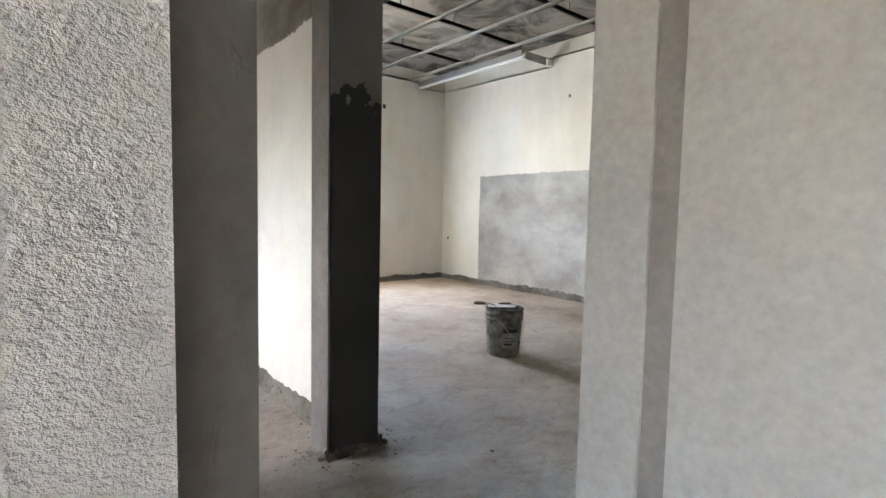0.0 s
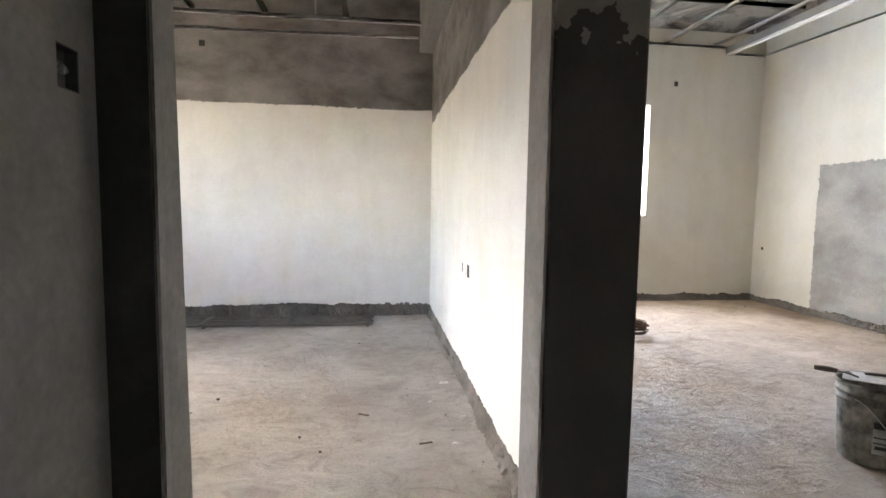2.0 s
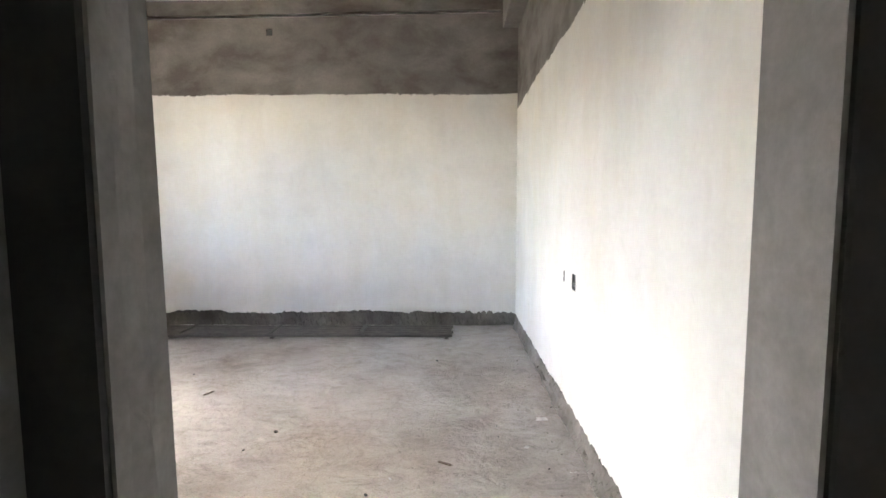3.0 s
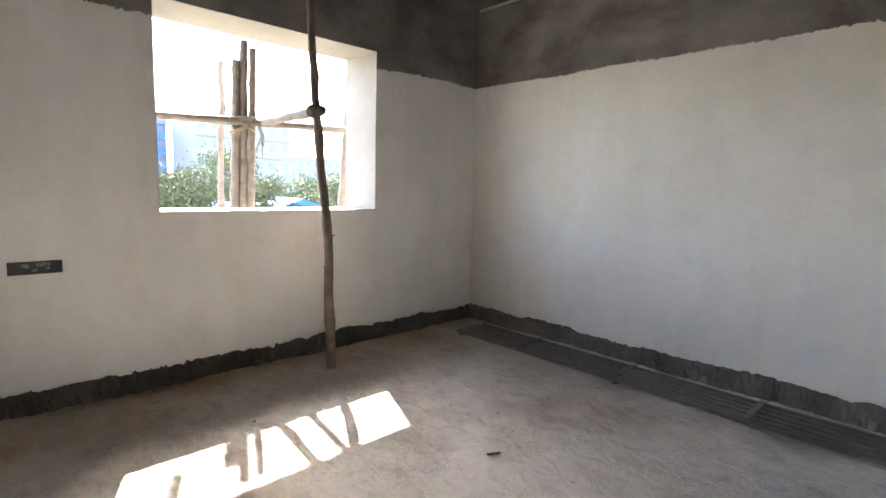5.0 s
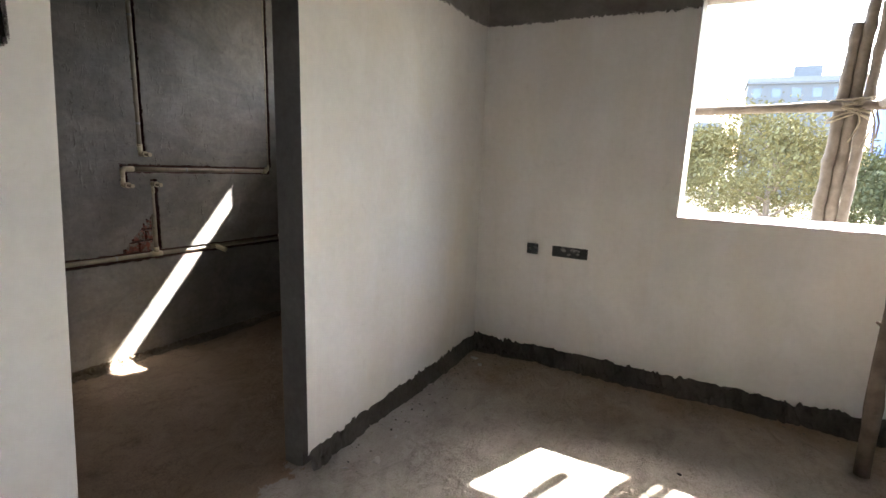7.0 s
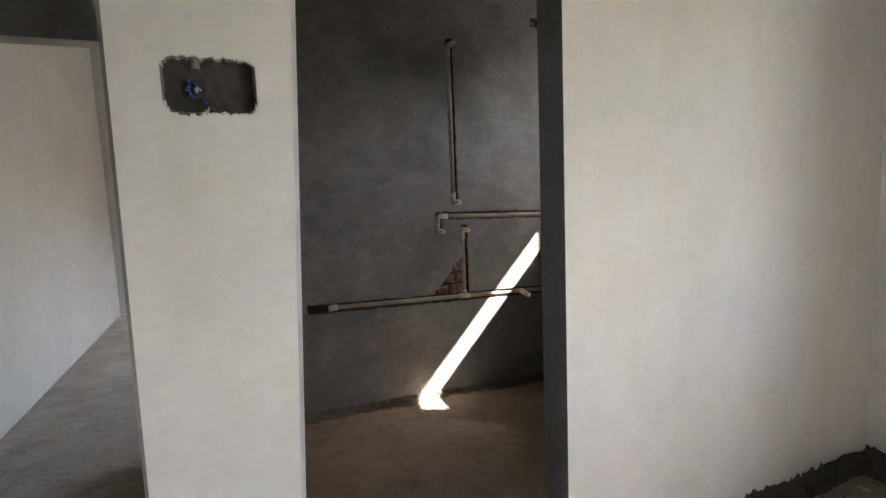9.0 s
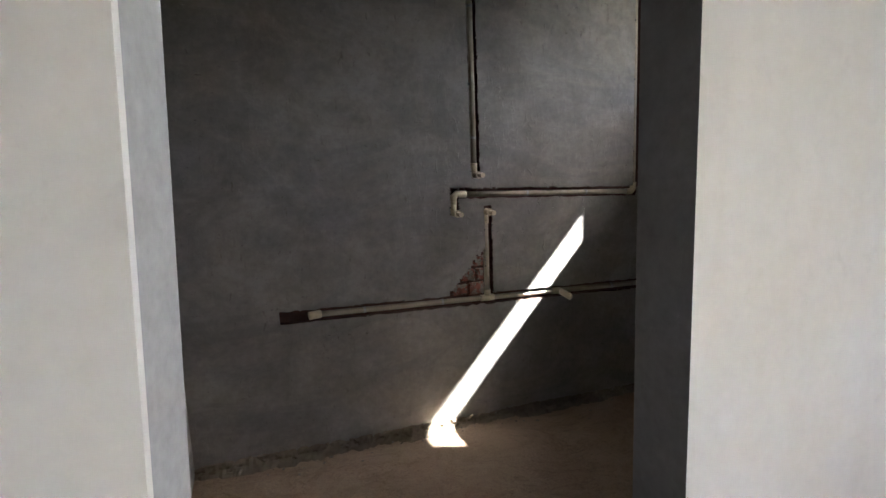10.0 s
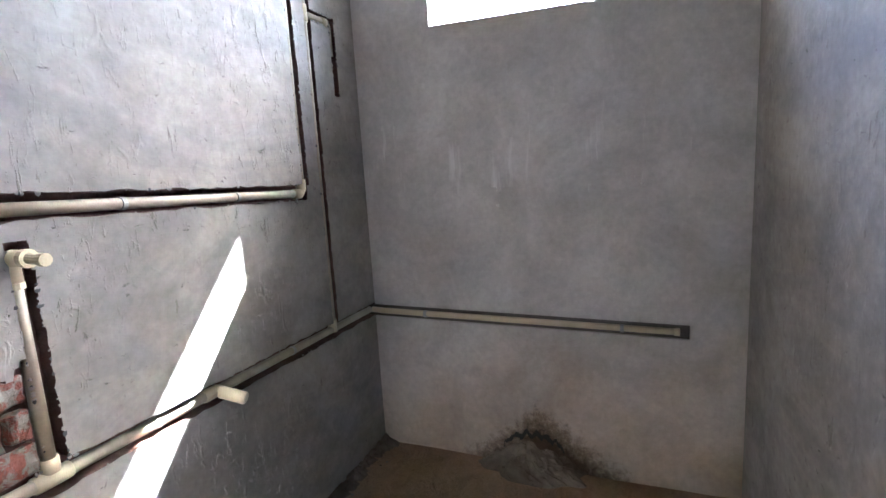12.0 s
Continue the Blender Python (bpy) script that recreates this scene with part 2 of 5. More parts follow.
def floor_mat():
    k = Mat("rough_screed", 0.9)
    k.b.inputs["Specular IOR Level"].default_value = 0.15
    base = k.ramp(k.noise(1.2, 7, 0.62, dist=0.4), [(0.30, (0.32, 0.29, 0.262)), (0.48, (0.44, 0.413, 0.382)), (0.70, (0.52, 0.495, 0.463))])
    fx, fy, fz = k.xyz()

    dust = k.ramp(k.noise(0.55, 4, 0.5), [(0.45, (1, 1, 1)), (0.7, (0.92, 0.83, 0.74))])
    c = k.mix(1.0, base, dust, 'MULTIPLY')
    sw = k.noise(5.5, 8, 0.68, vec=k.scaled(1.0, 1.5, 1.0), dist=1.2)
    c = k.mix(1.0, c, k.ramp(sw, [(0.32, (0.78, 0.765, 0.75)), (0.47, (0.96, 0.955, 0.95)), (0.64, (1.06, 1.06, 1.055))]), 'MULTIPLY')
    ridge = k.math('ABSOLUTE', k.math('SUBTRACT', k.noise(3.4, 6, 0.6, vec=k.scaled(1.3, 1.0, 1.0), dist=2.2), 0.5))
    lip = k.ramp(ridge, [(0.0, (1, 1, 1)), (0.035, (0, 0, 0))])
    gate = k.ramp(k.noise(2.2, 3, 0.5), [(0.48, (0, 0, 0)), (0.60, (1, 1, 1))])
    lips = k.mix(1.0, lip, gate, 'MULTIPLY')
    pits = k.ramp(k.noise(46, 4, 0.75), [(0.28, (0.58, 0.56, 0.54)), (0.40, (1, 1, 1))])
    c = k.mix(1.0, c, pits, 'MULTIPLY')
    grit = k.ramp(k.noise(150, 3, 0.7), [(0.30, (0.80, 0.79, 0.78)), (0.55, (1, 1, 1))])
    c = k.mix(1.0, c, k.mix(lips, (1.0, 1.0, 1.0), (0.86, 0.85, 0.84)), 'MULTIPLY')
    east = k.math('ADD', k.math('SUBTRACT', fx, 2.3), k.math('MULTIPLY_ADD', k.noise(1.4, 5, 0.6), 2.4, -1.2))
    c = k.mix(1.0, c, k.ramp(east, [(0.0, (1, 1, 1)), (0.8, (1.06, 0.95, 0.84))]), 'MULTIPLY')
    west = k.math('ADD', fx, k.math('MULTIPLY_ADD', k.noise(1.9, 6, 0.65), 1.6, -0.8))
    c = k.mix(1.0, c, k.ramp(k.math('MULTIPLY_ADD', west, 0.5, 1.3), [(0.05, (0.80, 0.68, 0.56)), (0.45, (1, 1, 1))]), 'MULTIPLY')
    wet = k.math('MULTIPLY', k.math('LESS_THAN', fx, 0.45), k.math('LESS_THAN', k.math('ADD', fy, k.math('MULTIPLY_ADD', k.noise(9, 6, 0.7), 0.4, -0.2)), 3.56))
    c = k.mix(wet, c, k.mix(1.0, c, (0.74, 0.60, 0.49), 'MULTIPLY'))
    flake = k.math('ABSOLUTE', k.math('SUBTRACT', k.noise(11.0, 5, 0.6, vec=k.scaled(0.7, 1.5, 1.0), dist=1.4), 0.5))
    flake = k.mix(1.0, k.ramp(flake, [(0.0, (1, 1, 1)), (0.028, (0, 0, 0))]), k.ramp(k.noise(4.3, 3, 0.5), [(0.50, (0, 0, 0)), (0.60, (1, 1, 1))]), 'MULTIPLY')
    c = k.mix(1.0, c, k.mix(flake, (1.0, 1.0, 1.0), (0.80, 0.785, 0.77)), 'MULTIPLY')
    k.colour(k.mix(1.0, c, grit, 'MULTIPLY'))
    k.bump(flake, 0.35, 0.005)
    k.bump(lips, 0.45, 0.006)
    k.bump(sw, 0.75, 0.035)
    k.bump(k.noise(17, 7, 0.72, dist=0.8), 0.7, 0.018)
    k.bump(k.noise(60, 5, 0.7), 0.45, 0.005)
    return k.m


M_FLOOR = floor_mat()


def slab_mat():
    k = Mat("stained_concrete_slab", 0.9)
    n = k.noise(1.7, 7, 0.68, dist=1.0)
    c = k.ramp(n, [(0.34, (0.04, 0.036, 0.034)), (0.47, (0.17, 0.16, 0.15)), (0.56, (0.29, 0.272, 0.25)), (0.72, (0.22, 0.18, 0.167))])
    k.colour(c)
    k.bump(k.noise(25, 4, 0.6), 0.3, 0.004)
    return k.m


M_SLAB = slab_mat()
M_SLAB_A = cement_wall("concrete_slab", (0.30, 0.295, 0.29), 0.25, 0.3, 0.9)
M_GI = plain("galvanised_steel", (0.36, 0.36, 0.35), 0.5, 0.35, 0.10, 6, 0.05)
M_GI_WHITE = plain("bright_galvanised_steel", (0.86, 0.86, 0.84), 0.55, 0.0, 0.06, 6, 0.05)
M_PVC = plain("cream_plastic_pipe", (0.34, 0.295, 0.225), 0.45, 0, 0.25, 9, 0.08)
M_PVC2 = plain("cream_plastic_fitting", (0.55, 0.48, 0.33), 0.38, 0, 0.06, 9, 0.05)


def brick_mat():
    k = Mat("mortar_smeared_red_brick", 0.95)
    c = k.tone((0.20, 0.072, 0.052), 0.35, 25, 0.12)
    smear = k.ramp(k.noise(38, 5, 0.65, dist=0.6), [(0.46, (0, 0, 0)), (0.55, (1, 1, 1))])
    k.colour(k.mix(smear, c, (0.19, 0.17, 0.15)))
    k.bump(k.noise(55, 5, 0.7), 0.9, 0.007)
    return k.m


M_BRICK = brick_mat()
# brick dust, darkened further to draw the shade inside the chases
M_BRICKDARK = plain("shaded_brick_dust_chase", (0.075, 0.038, 0.031), 0.95, 0, 0.4, 14, 0.9, 60, 0.006)
M_WOOD = plain("weathered_pole_wood", (0.12, 0.098, 0.078), 0.85, 0, 0.3, 14, 0.6, 70, 0.004)
M_WOODDARK = plain("bark_pole_wood", (0.15, 0.115, 0.09), 0.9, 0, 0.35, 12, 0.7, 60, 0.005)
M_ROPE = plain("coir_rope", (0.17, 0.14, 0.10), 0.95, 0, 0.25, 30, 0.8, 200, 0.003)
M_IRON = plain("dusty_steel_bar", (0.115, 0.102, 0.088), 0.75, 0.1, 0.25, 12, 0.4, 120, 0.002)
M_BUCKET = plain("cement_smeared_bucket", (0.19, 0.172, 0.145), 0.7, 0, 0.85, 14, 0.4, 40, 0.003)
M_BUCKETIN = plain("grey_bucket_inside", (0.30, 0.29, 0.275), 0.75, 0, 0.3, 14, 0.5, 40, 0.004)
M_LABEL = plain("bucket_label", (0.30, 0.29, 0.275), 0.6, 0, 0.35, 20, 0.05)
M_PLASTERED = plain("plaster_smeared_board", (0.62, 0.60, 0.57), 0.85, 0, 0.2, 25, 0.4, 60, 0.002)
M_CHALK = plain("pale_plaster_crumb", (0.50, 0.485, 0.46), 0.9, 0, 0.15, 20, 0.3)
M_BLACK = plain("black_print_and_shade", (0.02, 0.02, 0.02), 0.5, 0, 0.1, 20, 0)
M_STEEL = plain("trowel_steel", (0.42, 0.41, 0.39), 0.4, 0.8, 0.2, 20, 0.1)
M_BOX = plain("black_switch_box", (0.035, 0.036, 0.04), 0.6, 0, 0.4, 30, 0.2)
M_BOXGREY = plain("mortar_in_box", (0.19, 0.188, 0.183), 0.9, 0, 0.9, 50, 0.6, 80, 0.005)
M_WIREB = plain("blue_wire", (0.03, 0.05, 0.30), 0.4, 0, 0.1, 20, 0)
M_WIREW = plain("white_wire", (0.6, 0.6, 0.58), 0.4, 0, 0.1, 20, 0)
M_PAPER = plain("paper_scrap", (0.70, 0.68, 0.64), 0.8, 0, 0.1, 20, 0.1)
M_RUST = plain("rusty_wire", (0.115, 0.062, 0.043), 0.85, 0.2, 0.3, 40, 0.4)
M_GROUND = plain("dry_earth", (0.13, 0.115, 0.08), 0.95, 0, 0.3, 0.05, 0.3, 3, 0.05)
M_BARK = plain("tree_bark", (0.13, 0.10, 0.075), 0.9, 0, 0.3, 4, 0.6, 20, 0.02)
M_FACADE = plain("pale_facade", (0.108, 0.112, 0.118), 0.8, 0, 0.06, 0.1, 0)
M_FACADEP = plain("pale_blue_facade", (0.15, 0.153, 0.16), 0.8, 0, 0.06, 0.1, 0)
M_FACADEW = plain("white_facade", (0.78, 0.79, 0.80), 0.8, 0, 0.05, 0.1, 0)
M_FACADEB = plain("blue_facade", (0.05, 0.12, 0.38), 0.7, 0, 0.08, 0.1, 0)
M_GLASS = plain("dark_window_glass", (0.08, 0.10, 0.13), 0.2, 0, 0.15, 0.5, 0)
M_BLUEROOF = plain("blue_sheet_roof", (0.05, 0.15, 0.50), 0.5, 0, 0.1, 0.5, 0)


def leaf_mat(name, base):
    k = Mat(name, 0.8)
    k.b.inputs["Specular IOR Level"].default_value = 0.05
    r = k.geo.outputs["Random Per Island"]
    lo = tuple(v * 0.75 for v in base)
    hi = tuple(min(0.9, v * 1.35) for v in base)
    k.colour(k.ramp(r, [(0.0, lo), (1.0, hi)]))
    return k.m


M_LEAF = leaf_mat("green_leaves", (0.078, 0.084, 0.046))
M_LEAFY = leaf_mat("yellow_green_leaves", (0.115, 0.104, 0.05))

# ---------------------------------------------------------------- mesh helpers


def obj(name, bm, mats, parent=None, label="", smooth=False):
    me = bpy.data.meshes.new(name)
    bm.normal_update()
    bm.to_mesh(me)
    bm.free()
    for m in (mats if isinstance(mats, (list, tuple)) else [mats]):
        me.materials.append(m)
    if smooth:
        me.polygons.foreach_set("use_smooth", [True] * len(me.polygons))
    ob = new(name, me)
    if parent:
        ob.parent = parent
    if label:
        ob["label"] = label
    return ob


def part(name, bm, material, parent, label="", smooth=False):
    return obj(name, bm, material, parent, label, smooth)


def thing(name, label, category, at=(0, 0, 0), group="", kind=""):
    e = new(name)
    e.empty_display_size = 0.05
    e.location = at
    return tagged(e, label, category, group, kind)


def bm_box(x0, x1, y0, y1, z0, z1, bevel=0.0, bm=None):
    bm = bm or bmesh.new()
    vs = [bm.verts.new(p) for p in ((x0, y0, z0), (x1, y0, z0), (x1, y1, z0), (x0, y1, z0), (x0, y0, z1), (x1, y0, z1), (x1, y1, z1), (x0, y1, z1))]
    fs = [bm.faces.new([vs[i] for i in q]) for q in ((3, 2, 1, 0), (4, 5, 6, 7), (0, 1, 5, 4), (1, 2, 6, 5), (2, 3, 7, 6), (3, 0, 4, 7))]
    if bevel:
        es = {e for f in fs for e in f.edges}
        bmesh.ops.bevel(bm, geom=list(es), offset=bevel, segments=2, affect='EDGES', profile=0.6)
    return bm


def bm_tube(points, radii, sides=10, bm=None, caps=True):
    """A tube along points; radii one number or one per point."""
    bm = bm or bmesh.new()
    pts = [Vector(p) for p in points]
    rs = radii if isinstance(radii, (list, tuple)) else [radii] * len(pts)
    rings = []
    up = None
    for i, p in enumerate(pts):
        d = (pts[min(i + 1, len(pts) - 1)] - pts[max(i - 1, 0)]).normalized()
        if up is None:
            up = Vector((0, 0, 1)) if abs(d.z) < 0.9 else Vector((1, 0, 0))
        side = d.cross(up).normalized()
        up = side.cross(d).normalized()
        rings.append([bm.verts.new(p + (side * math.cos(a) + up * math.sin(a)) * rs[i]) for a in [2 * math.pi * k / sides for k in range(sides)]])
    for a, b in zip(rings, rings[1:]):
        for k in range(sides):
            bm.faces.new((a[k], a[(k + 1) % sides], b[(k + 1) % sides], b[k]))
    if caps:
        bm.faces.new(rings[0][::-1])
        bm.faces.new(rings[-1])
    bmesh.ops.recalc_face_normals(bm, faces=bm.faces)
    return bm


def bm_lathe(profile, sides=32, bm=None):
    bm = bm or bmesh.new()
    rings = [[bm.verts.new((r * math.cos(2 * math.pi * k / sides), r * math.sin(2 * math.pi * k / sides), z)) for k in range(sides)] for r, z in profile]
    for a, b in zip(rings, rings[1:]):
        for k in range(sides):
            bm.faces.new((a[k], a[(k + 1) % sides], b[(k + 1) % sides], b[k]))
    return bm


def wall_mesh(axis, a0, a1, lo, hi, z0, z1, holes=(), warp=None, ragged=0.0, cuts=0.0):
    """A wall along an axis ('x' or 'y') from a0 to a1, between its faces lo and hi, with holes (a, b, z, z).
    Slot 0: the face at lo, slot 1: the face at hi, slot 2: reveals and ends. ragged: height of an uneven lower edge."""
    As = sorted({a0, a1, *[h[0] for h in holes], *[h[1] for h in holes]})
    Zs = sorted({z0, z1, *[h[2] for h in holes], *[h[3] for h in holes]})
    As = [a for a in As if a0 <= a <= a1]
    Zs = [z for z in Zs if z0 <= z <= z1]
    if cuts:
        As = sorted({*As, *[a for a in np.arange(a0 + cuts, a1 - 0.02, cuts).tolist() if min(abs(a - b) for b in As) > 0.006]})
        Zs = sorted({*Zs, *[z for z in np.arange(0.5, 2.7, cuts).tolist() if min(abs(z - b) for b in Zs) > 0.006]})
    if ragged:
        n = max(2, int((a1 - a0) / 0.025))
        As = sorted({*As, *[a0 + (a1 - a0) * k / n for k in range(n + 1)]})
        Zs = sorted({*Zs, z0 + 0.2})
    bm = bmesh.new()
    cache = {}

    def vert(i, side, k):
        key = (i, side, k)
        if key not in cache:
            a, z = As[i], Zs[k]
            if ragged and k == 0:
                z += ragged * (noise.noise((a * 1.7, lo, 3.1)) * 0.8 + round(noise.noise((a * 5.3, lo, 7.7)) * 2.2) / 2.2 * 0.75 + noise.noise((a * 31, lo, 1.7)) * 0.6)
            f = hi if side else lo
            p = (a, f, z) if axis == 'x' else (f, a, z)
            cache[key] = bm.verts.new(warp(p) if warp else p)
        return cache[key]

    def solid(i, k):
        if not (0 <= i < len(As) - 1 and 0 <= k < len(Zs) - 1):
            return False
        a, z = (As[i] + As[i + 1]) / 2, (Zs[k] + Zs[k + 1]) / 2
        return not any(h[0] < a < h[1] and h[2] < z < h[3] for h in holes)

    for i in range(len(As) - 1):
        for k in range(len(Zs) - 1):
            if not solid(i, k):
                continue
            quads = [((i, 0, k), (i + 1, 0, k), (i + 1, 0, k + 1), (i, 0, k + 1), 0), ((i, 1, k), (i, 1, k + 1), (i + 1, 1, k + 1), (i + 1, 1, k), 1)]
            if not solid(i - 1, k):
                quads.append(((i, 0, k), (i, 0, k + 1), (i, 1, k + 1), (i, 1, k), 2))
            if not solid(i + 1, k):
                quads.append(((i + 1, 0, k), (i + 1, 1, k), (i + 1, 1, k + 1), (i + 1, 0, k + 1), 2))
            if not solid(i, k - 1):
                quads.append(((i, 0, k), (i, 1, k), (i + 1, 1, k), (i + 1, 0, k), 2))
            if not solid(i, k + 1):
                quads.append(((i, 0, k + 1), (i + 1, 0, k + 1), (i + 1, 1, k + 1), (i, 1, k + 1), 2))
            for q in quads:
                f = bm.faces.new([vert(*v) for v in q[:4]])
                f.material_index = q[4]
    bmesh.ops.recalc_face_normals(bm, faces=bm.faces)
    return bm


def structure(name, bm, mats, label, category):
    return tagged(obj(name, bm, mats), label, category, kind="structure")


# ---------------------------------------------------------------- plan (metres)
XW, XWO = -2.40, -2.85            # west wall, inner and outer face
YN_A, XE_A, XE_B = 7.81, 1.82, 6.13
YN_B = 8.15
YS0, YS1 = 3.50, 3.645            # wall between bedroom and bathroom
YP = 2.00                         # bathroom pipe wall
XB0, XB1 = 0.45, 0.53           # wall between bathroom and hall
SLAB = 3.40
T = 0.012                         # plaster thickness
WIN = (4.95, 6.60, 1.05, 2.345)
VENT = (2.345, 3.10, 1.81, 2.455)
ZB = -0.12                        # foot of the walls, below the screed
ZA = -0.07                        # screed level of the bedroom, a little below the hall


def ground(x, y):
    """Level of the screed: the hall at nought, the bedroom lower, the bathroom falling gently to the outer wall."""
    if x > 1.89:
        return 0.0
    if x < 0.49 and y < 3.6:
        t = max(0.0, min(1.0, (y - 2.0) / 1.6))
        t = t * t * (3 - 2 * t)
        return 0.03 * (x + 1.5) * (1 - t) + ZA * t
    t = max(0.0, min(1.0, (y - 3.42) / 0.28))
    return ZA * t * t * (3 - 2 * t)


# ---------------------------------------------------------------- structure


def floor_mesh(x0, x1, y0, y1, step):
    nx, ny = int((x1 - x0) / step), int((y1 - y0) / step)
    xs = np.linspace(x0, x1, nx + 1)
    ys = np.linspace(y0, y1, ny + 1)
    verts = []
    for y in ys:
        for x in xs:
            h = 0.0045 * noise.noise((x * 2.1, y * 2.1, 0.3)) + 0.0030 * noise.noise((x * 7, y * 7, 1.3)) + 0.0018 * noise.noise((x * 17, y * 17, 2.3))
            verts.append((float(x), float(y), ground(x, y) + h - 0.003))
    w = nx + 1
    faces = [(j * w + i, j * w + i + 1, (j + 1) * w + i + 1, (j + 1) * w + i) for j in range(ny) for i in range(nx)]
    me = bpy.data.meshes.new("floor")
    me.from_pydata(verts, [], faces)
    me.materials.append(M_FLOOR)
    me.polygons.foreach_set("use_smooth", [True] * len(me.polygons))
    return me


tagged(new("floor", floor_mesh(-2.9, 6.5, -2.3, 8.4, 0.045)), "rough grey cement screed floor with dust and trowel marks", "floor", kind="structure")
structure("floor_slab", bm_box(-2.9, 6.5, -2.3, 8.4, -0.30, -0.14), M_SLAB_A, "concrete floor slab under the screed", "floor")
structure("ceiling", bm_box(1.96, 6.5, -2.3, 8.4, SLAB, SLAB + 0.15), M_SLAB, "stained bare concrete slab ceiling of the large room", "ceiling")
structure("ceiling_bedroom", bm_box(-2.9, 1.96, -2.3, 8.4, SLAB, SLAB + 0.15), M_SLAB_A, "bare grey concrete slab ceiling", "ceiling")

# west outer wall: bedroom window, bathroom ventilator and an unseen opening added to light the entry room
ADDED_OPENING = (-1.1, 0.2, 0.0, 2.1)


def wider(h, d=0.004):
    return (h[0] - d, h[1] + d, h[2] - d, h[3] + d)

structure("wall_west", wall_mesh('y', -2.3, 8.4, XWO, XW - T, ZB, SLAB, [wider(WIN), wider(VENT), ADDED_OPENING]), [M_STRIP, M_RUBBLE, M_WHITE_A2], "thick outer wall with window openings", "wall")


def plaster(name, axis, a0, a1, face, into, holes=(), mat=None, base=0.085, label="", ragged=0.03, warp=None, top=SLAB):
    """A plaster coat T thick whose visible face lies at face; into: +1 or -1, the side on which the wall lies."""
    lo, hi = sorted((face, face + into * (T - 0.0005)))
    bm = wall_mesh(axis, a0, a1, lo, hi, base, top, holes, ragged=ragged, warp=warp)
    return structure(name, bm, [mat, mat, mat], label, "wall")


BOX_W = [(4.02, 4.10, 0.71, 0.785), (4.20, 4.44, 0.712, 0.785)]
plaster("wall_west_plaster", 'y', YS1, YN_A, XW, -1, [wider(WIN), *BOX_W], M_WHITE_A, base=0.05, label="white plastered wall, bare grey cement along its top")
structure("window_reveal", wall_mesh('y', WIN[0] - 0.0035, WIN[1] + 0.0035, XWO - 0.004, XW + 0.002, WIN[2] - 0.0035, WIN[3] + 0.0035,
          [(WIN[0], WIN[1], WIN[2], WIN[3])]), [M_SILL] * 3, "smooth white plaster reveal and sill of the window opening, colour dimmed against strong daylight", "window reveal")
structure("window_sunshade", bm_box(-3.26, XWO, 4.55, 7.0, 2.47, 2.55, 0.01), M_CEMENT, "cement sunshade slab over the window outside", "sunshade")

# north walls
structure("wall_north", wall_mesh('x', XWO, 1.95, YN_A + T, YN_A + 0.24, ZB, SLAB), [M_RUBBLE] * 3, "outer brick wall of the bedroom", "wall")
HOLE_N = [(-0.63, -0.57, 2.79, 2.85)]
plaster("wall_north_plaster", 'x', XW, XE_A, YN_A, 1, HOLE_N, M_WHITE_A, base=0.058, label="white plastered wall with a bare grey cement band above")
NWIN = (2.0, 4.60, 1.09, 2.47)
structure("wall_north_2", wall_mesh('x', 1.95, 6.5, YN_B + T, YN_B + 0.24, 0, SLAB, [NWIN]), [M_RUBBLE, M_FACADEW, M_CREAM_B], "outer wall of the large room with a window opening", "wall")
plaster("wall_north_2_plaster", 'x', 1.95, XE_B, YN_B, 1, [NWIN, (4.90, 4.95, 2.71, 2.77)], M_CREAM_B, label="cream plastered wall with a window opening")

# wall between bedroom and large room, its end column and the beam along its top
structure("wall_middle", wall_mesh('y', 3.545, YN_B + 0.24, XE_A + T, 1.95, ZB, SLAB), [M_RUBBLE, M_CREAM_B, M_CEMENT], "partition wall between bedroom and large room", "wall")
BOX_E = [(5.635, 5.665, 0.70, 0.765), (5.38, 5.46, 0.69, 0.775), (5.655, 5.68, 2.46, 2.53)]
plaster("wall_middle_plaster", 'y', 3.565, YN_A, XE_A, 1, BOX_E, M_WHITE_E, base=0.035, label="bright white plastered wall with ragged grey cement band above")
structure("column", bm_box(1.652, 1.907, 3.384, 3.55, ZB, SLAB, 0.008), M_COLUMN, "dark cement column with a lighter ragged patch above", "column")
structure("column_side", bm_box(1.644, 1.6525, 3.392, 3.562, ZB, SLAB), M_STRIP, "grey filler coat on the side of the column", "column")
structure("ceiling_beam", bm_box(1.67, 1.82, 3.57, YN_A, 2.84, SLAB, 0.008), M_STRIP, "grey plastered beam along the top of the wall", "beam")

# wall between bedroom and bathroom, with the bathroom opening and the entry to the bedroom
DOOR = (-0.622, 0.265, -0.2, 2.15)
ENTRY = (0.652, 1.644, -0.2, 2.15)


def warp_pier(p):
    """The pier between the two openings is out of plumb, and its bathroom reveal is splayed."""
    x, y, z = p
    if abs(x - DOOR[1]) < 0.012:
        return (x - 0.05 * (z - 1.13) - (0.03 if y < 3.55 else 0.0), y, z)
    if abs(x - ENTRY[0]) < 0.012 and y > 3.58:
        return (x - 0.012 * (z - 1.17), y, z)
    return p


SB = (0.32, 0.535, 1.603, 1.738)
LOWB = (0.45, 0.555, 0.41, 0.465)
structure("wall_south", wall_mesh('x', XW, 1.644, YS0, YS1 - 0.035, ZB, SLAB, [DOOR, ENTRY], warp=warp_pier), [M_BATH, M_RUBBLE, M_REVEAL], "wall with the bathroom opening and the bedroom entry", "wall")


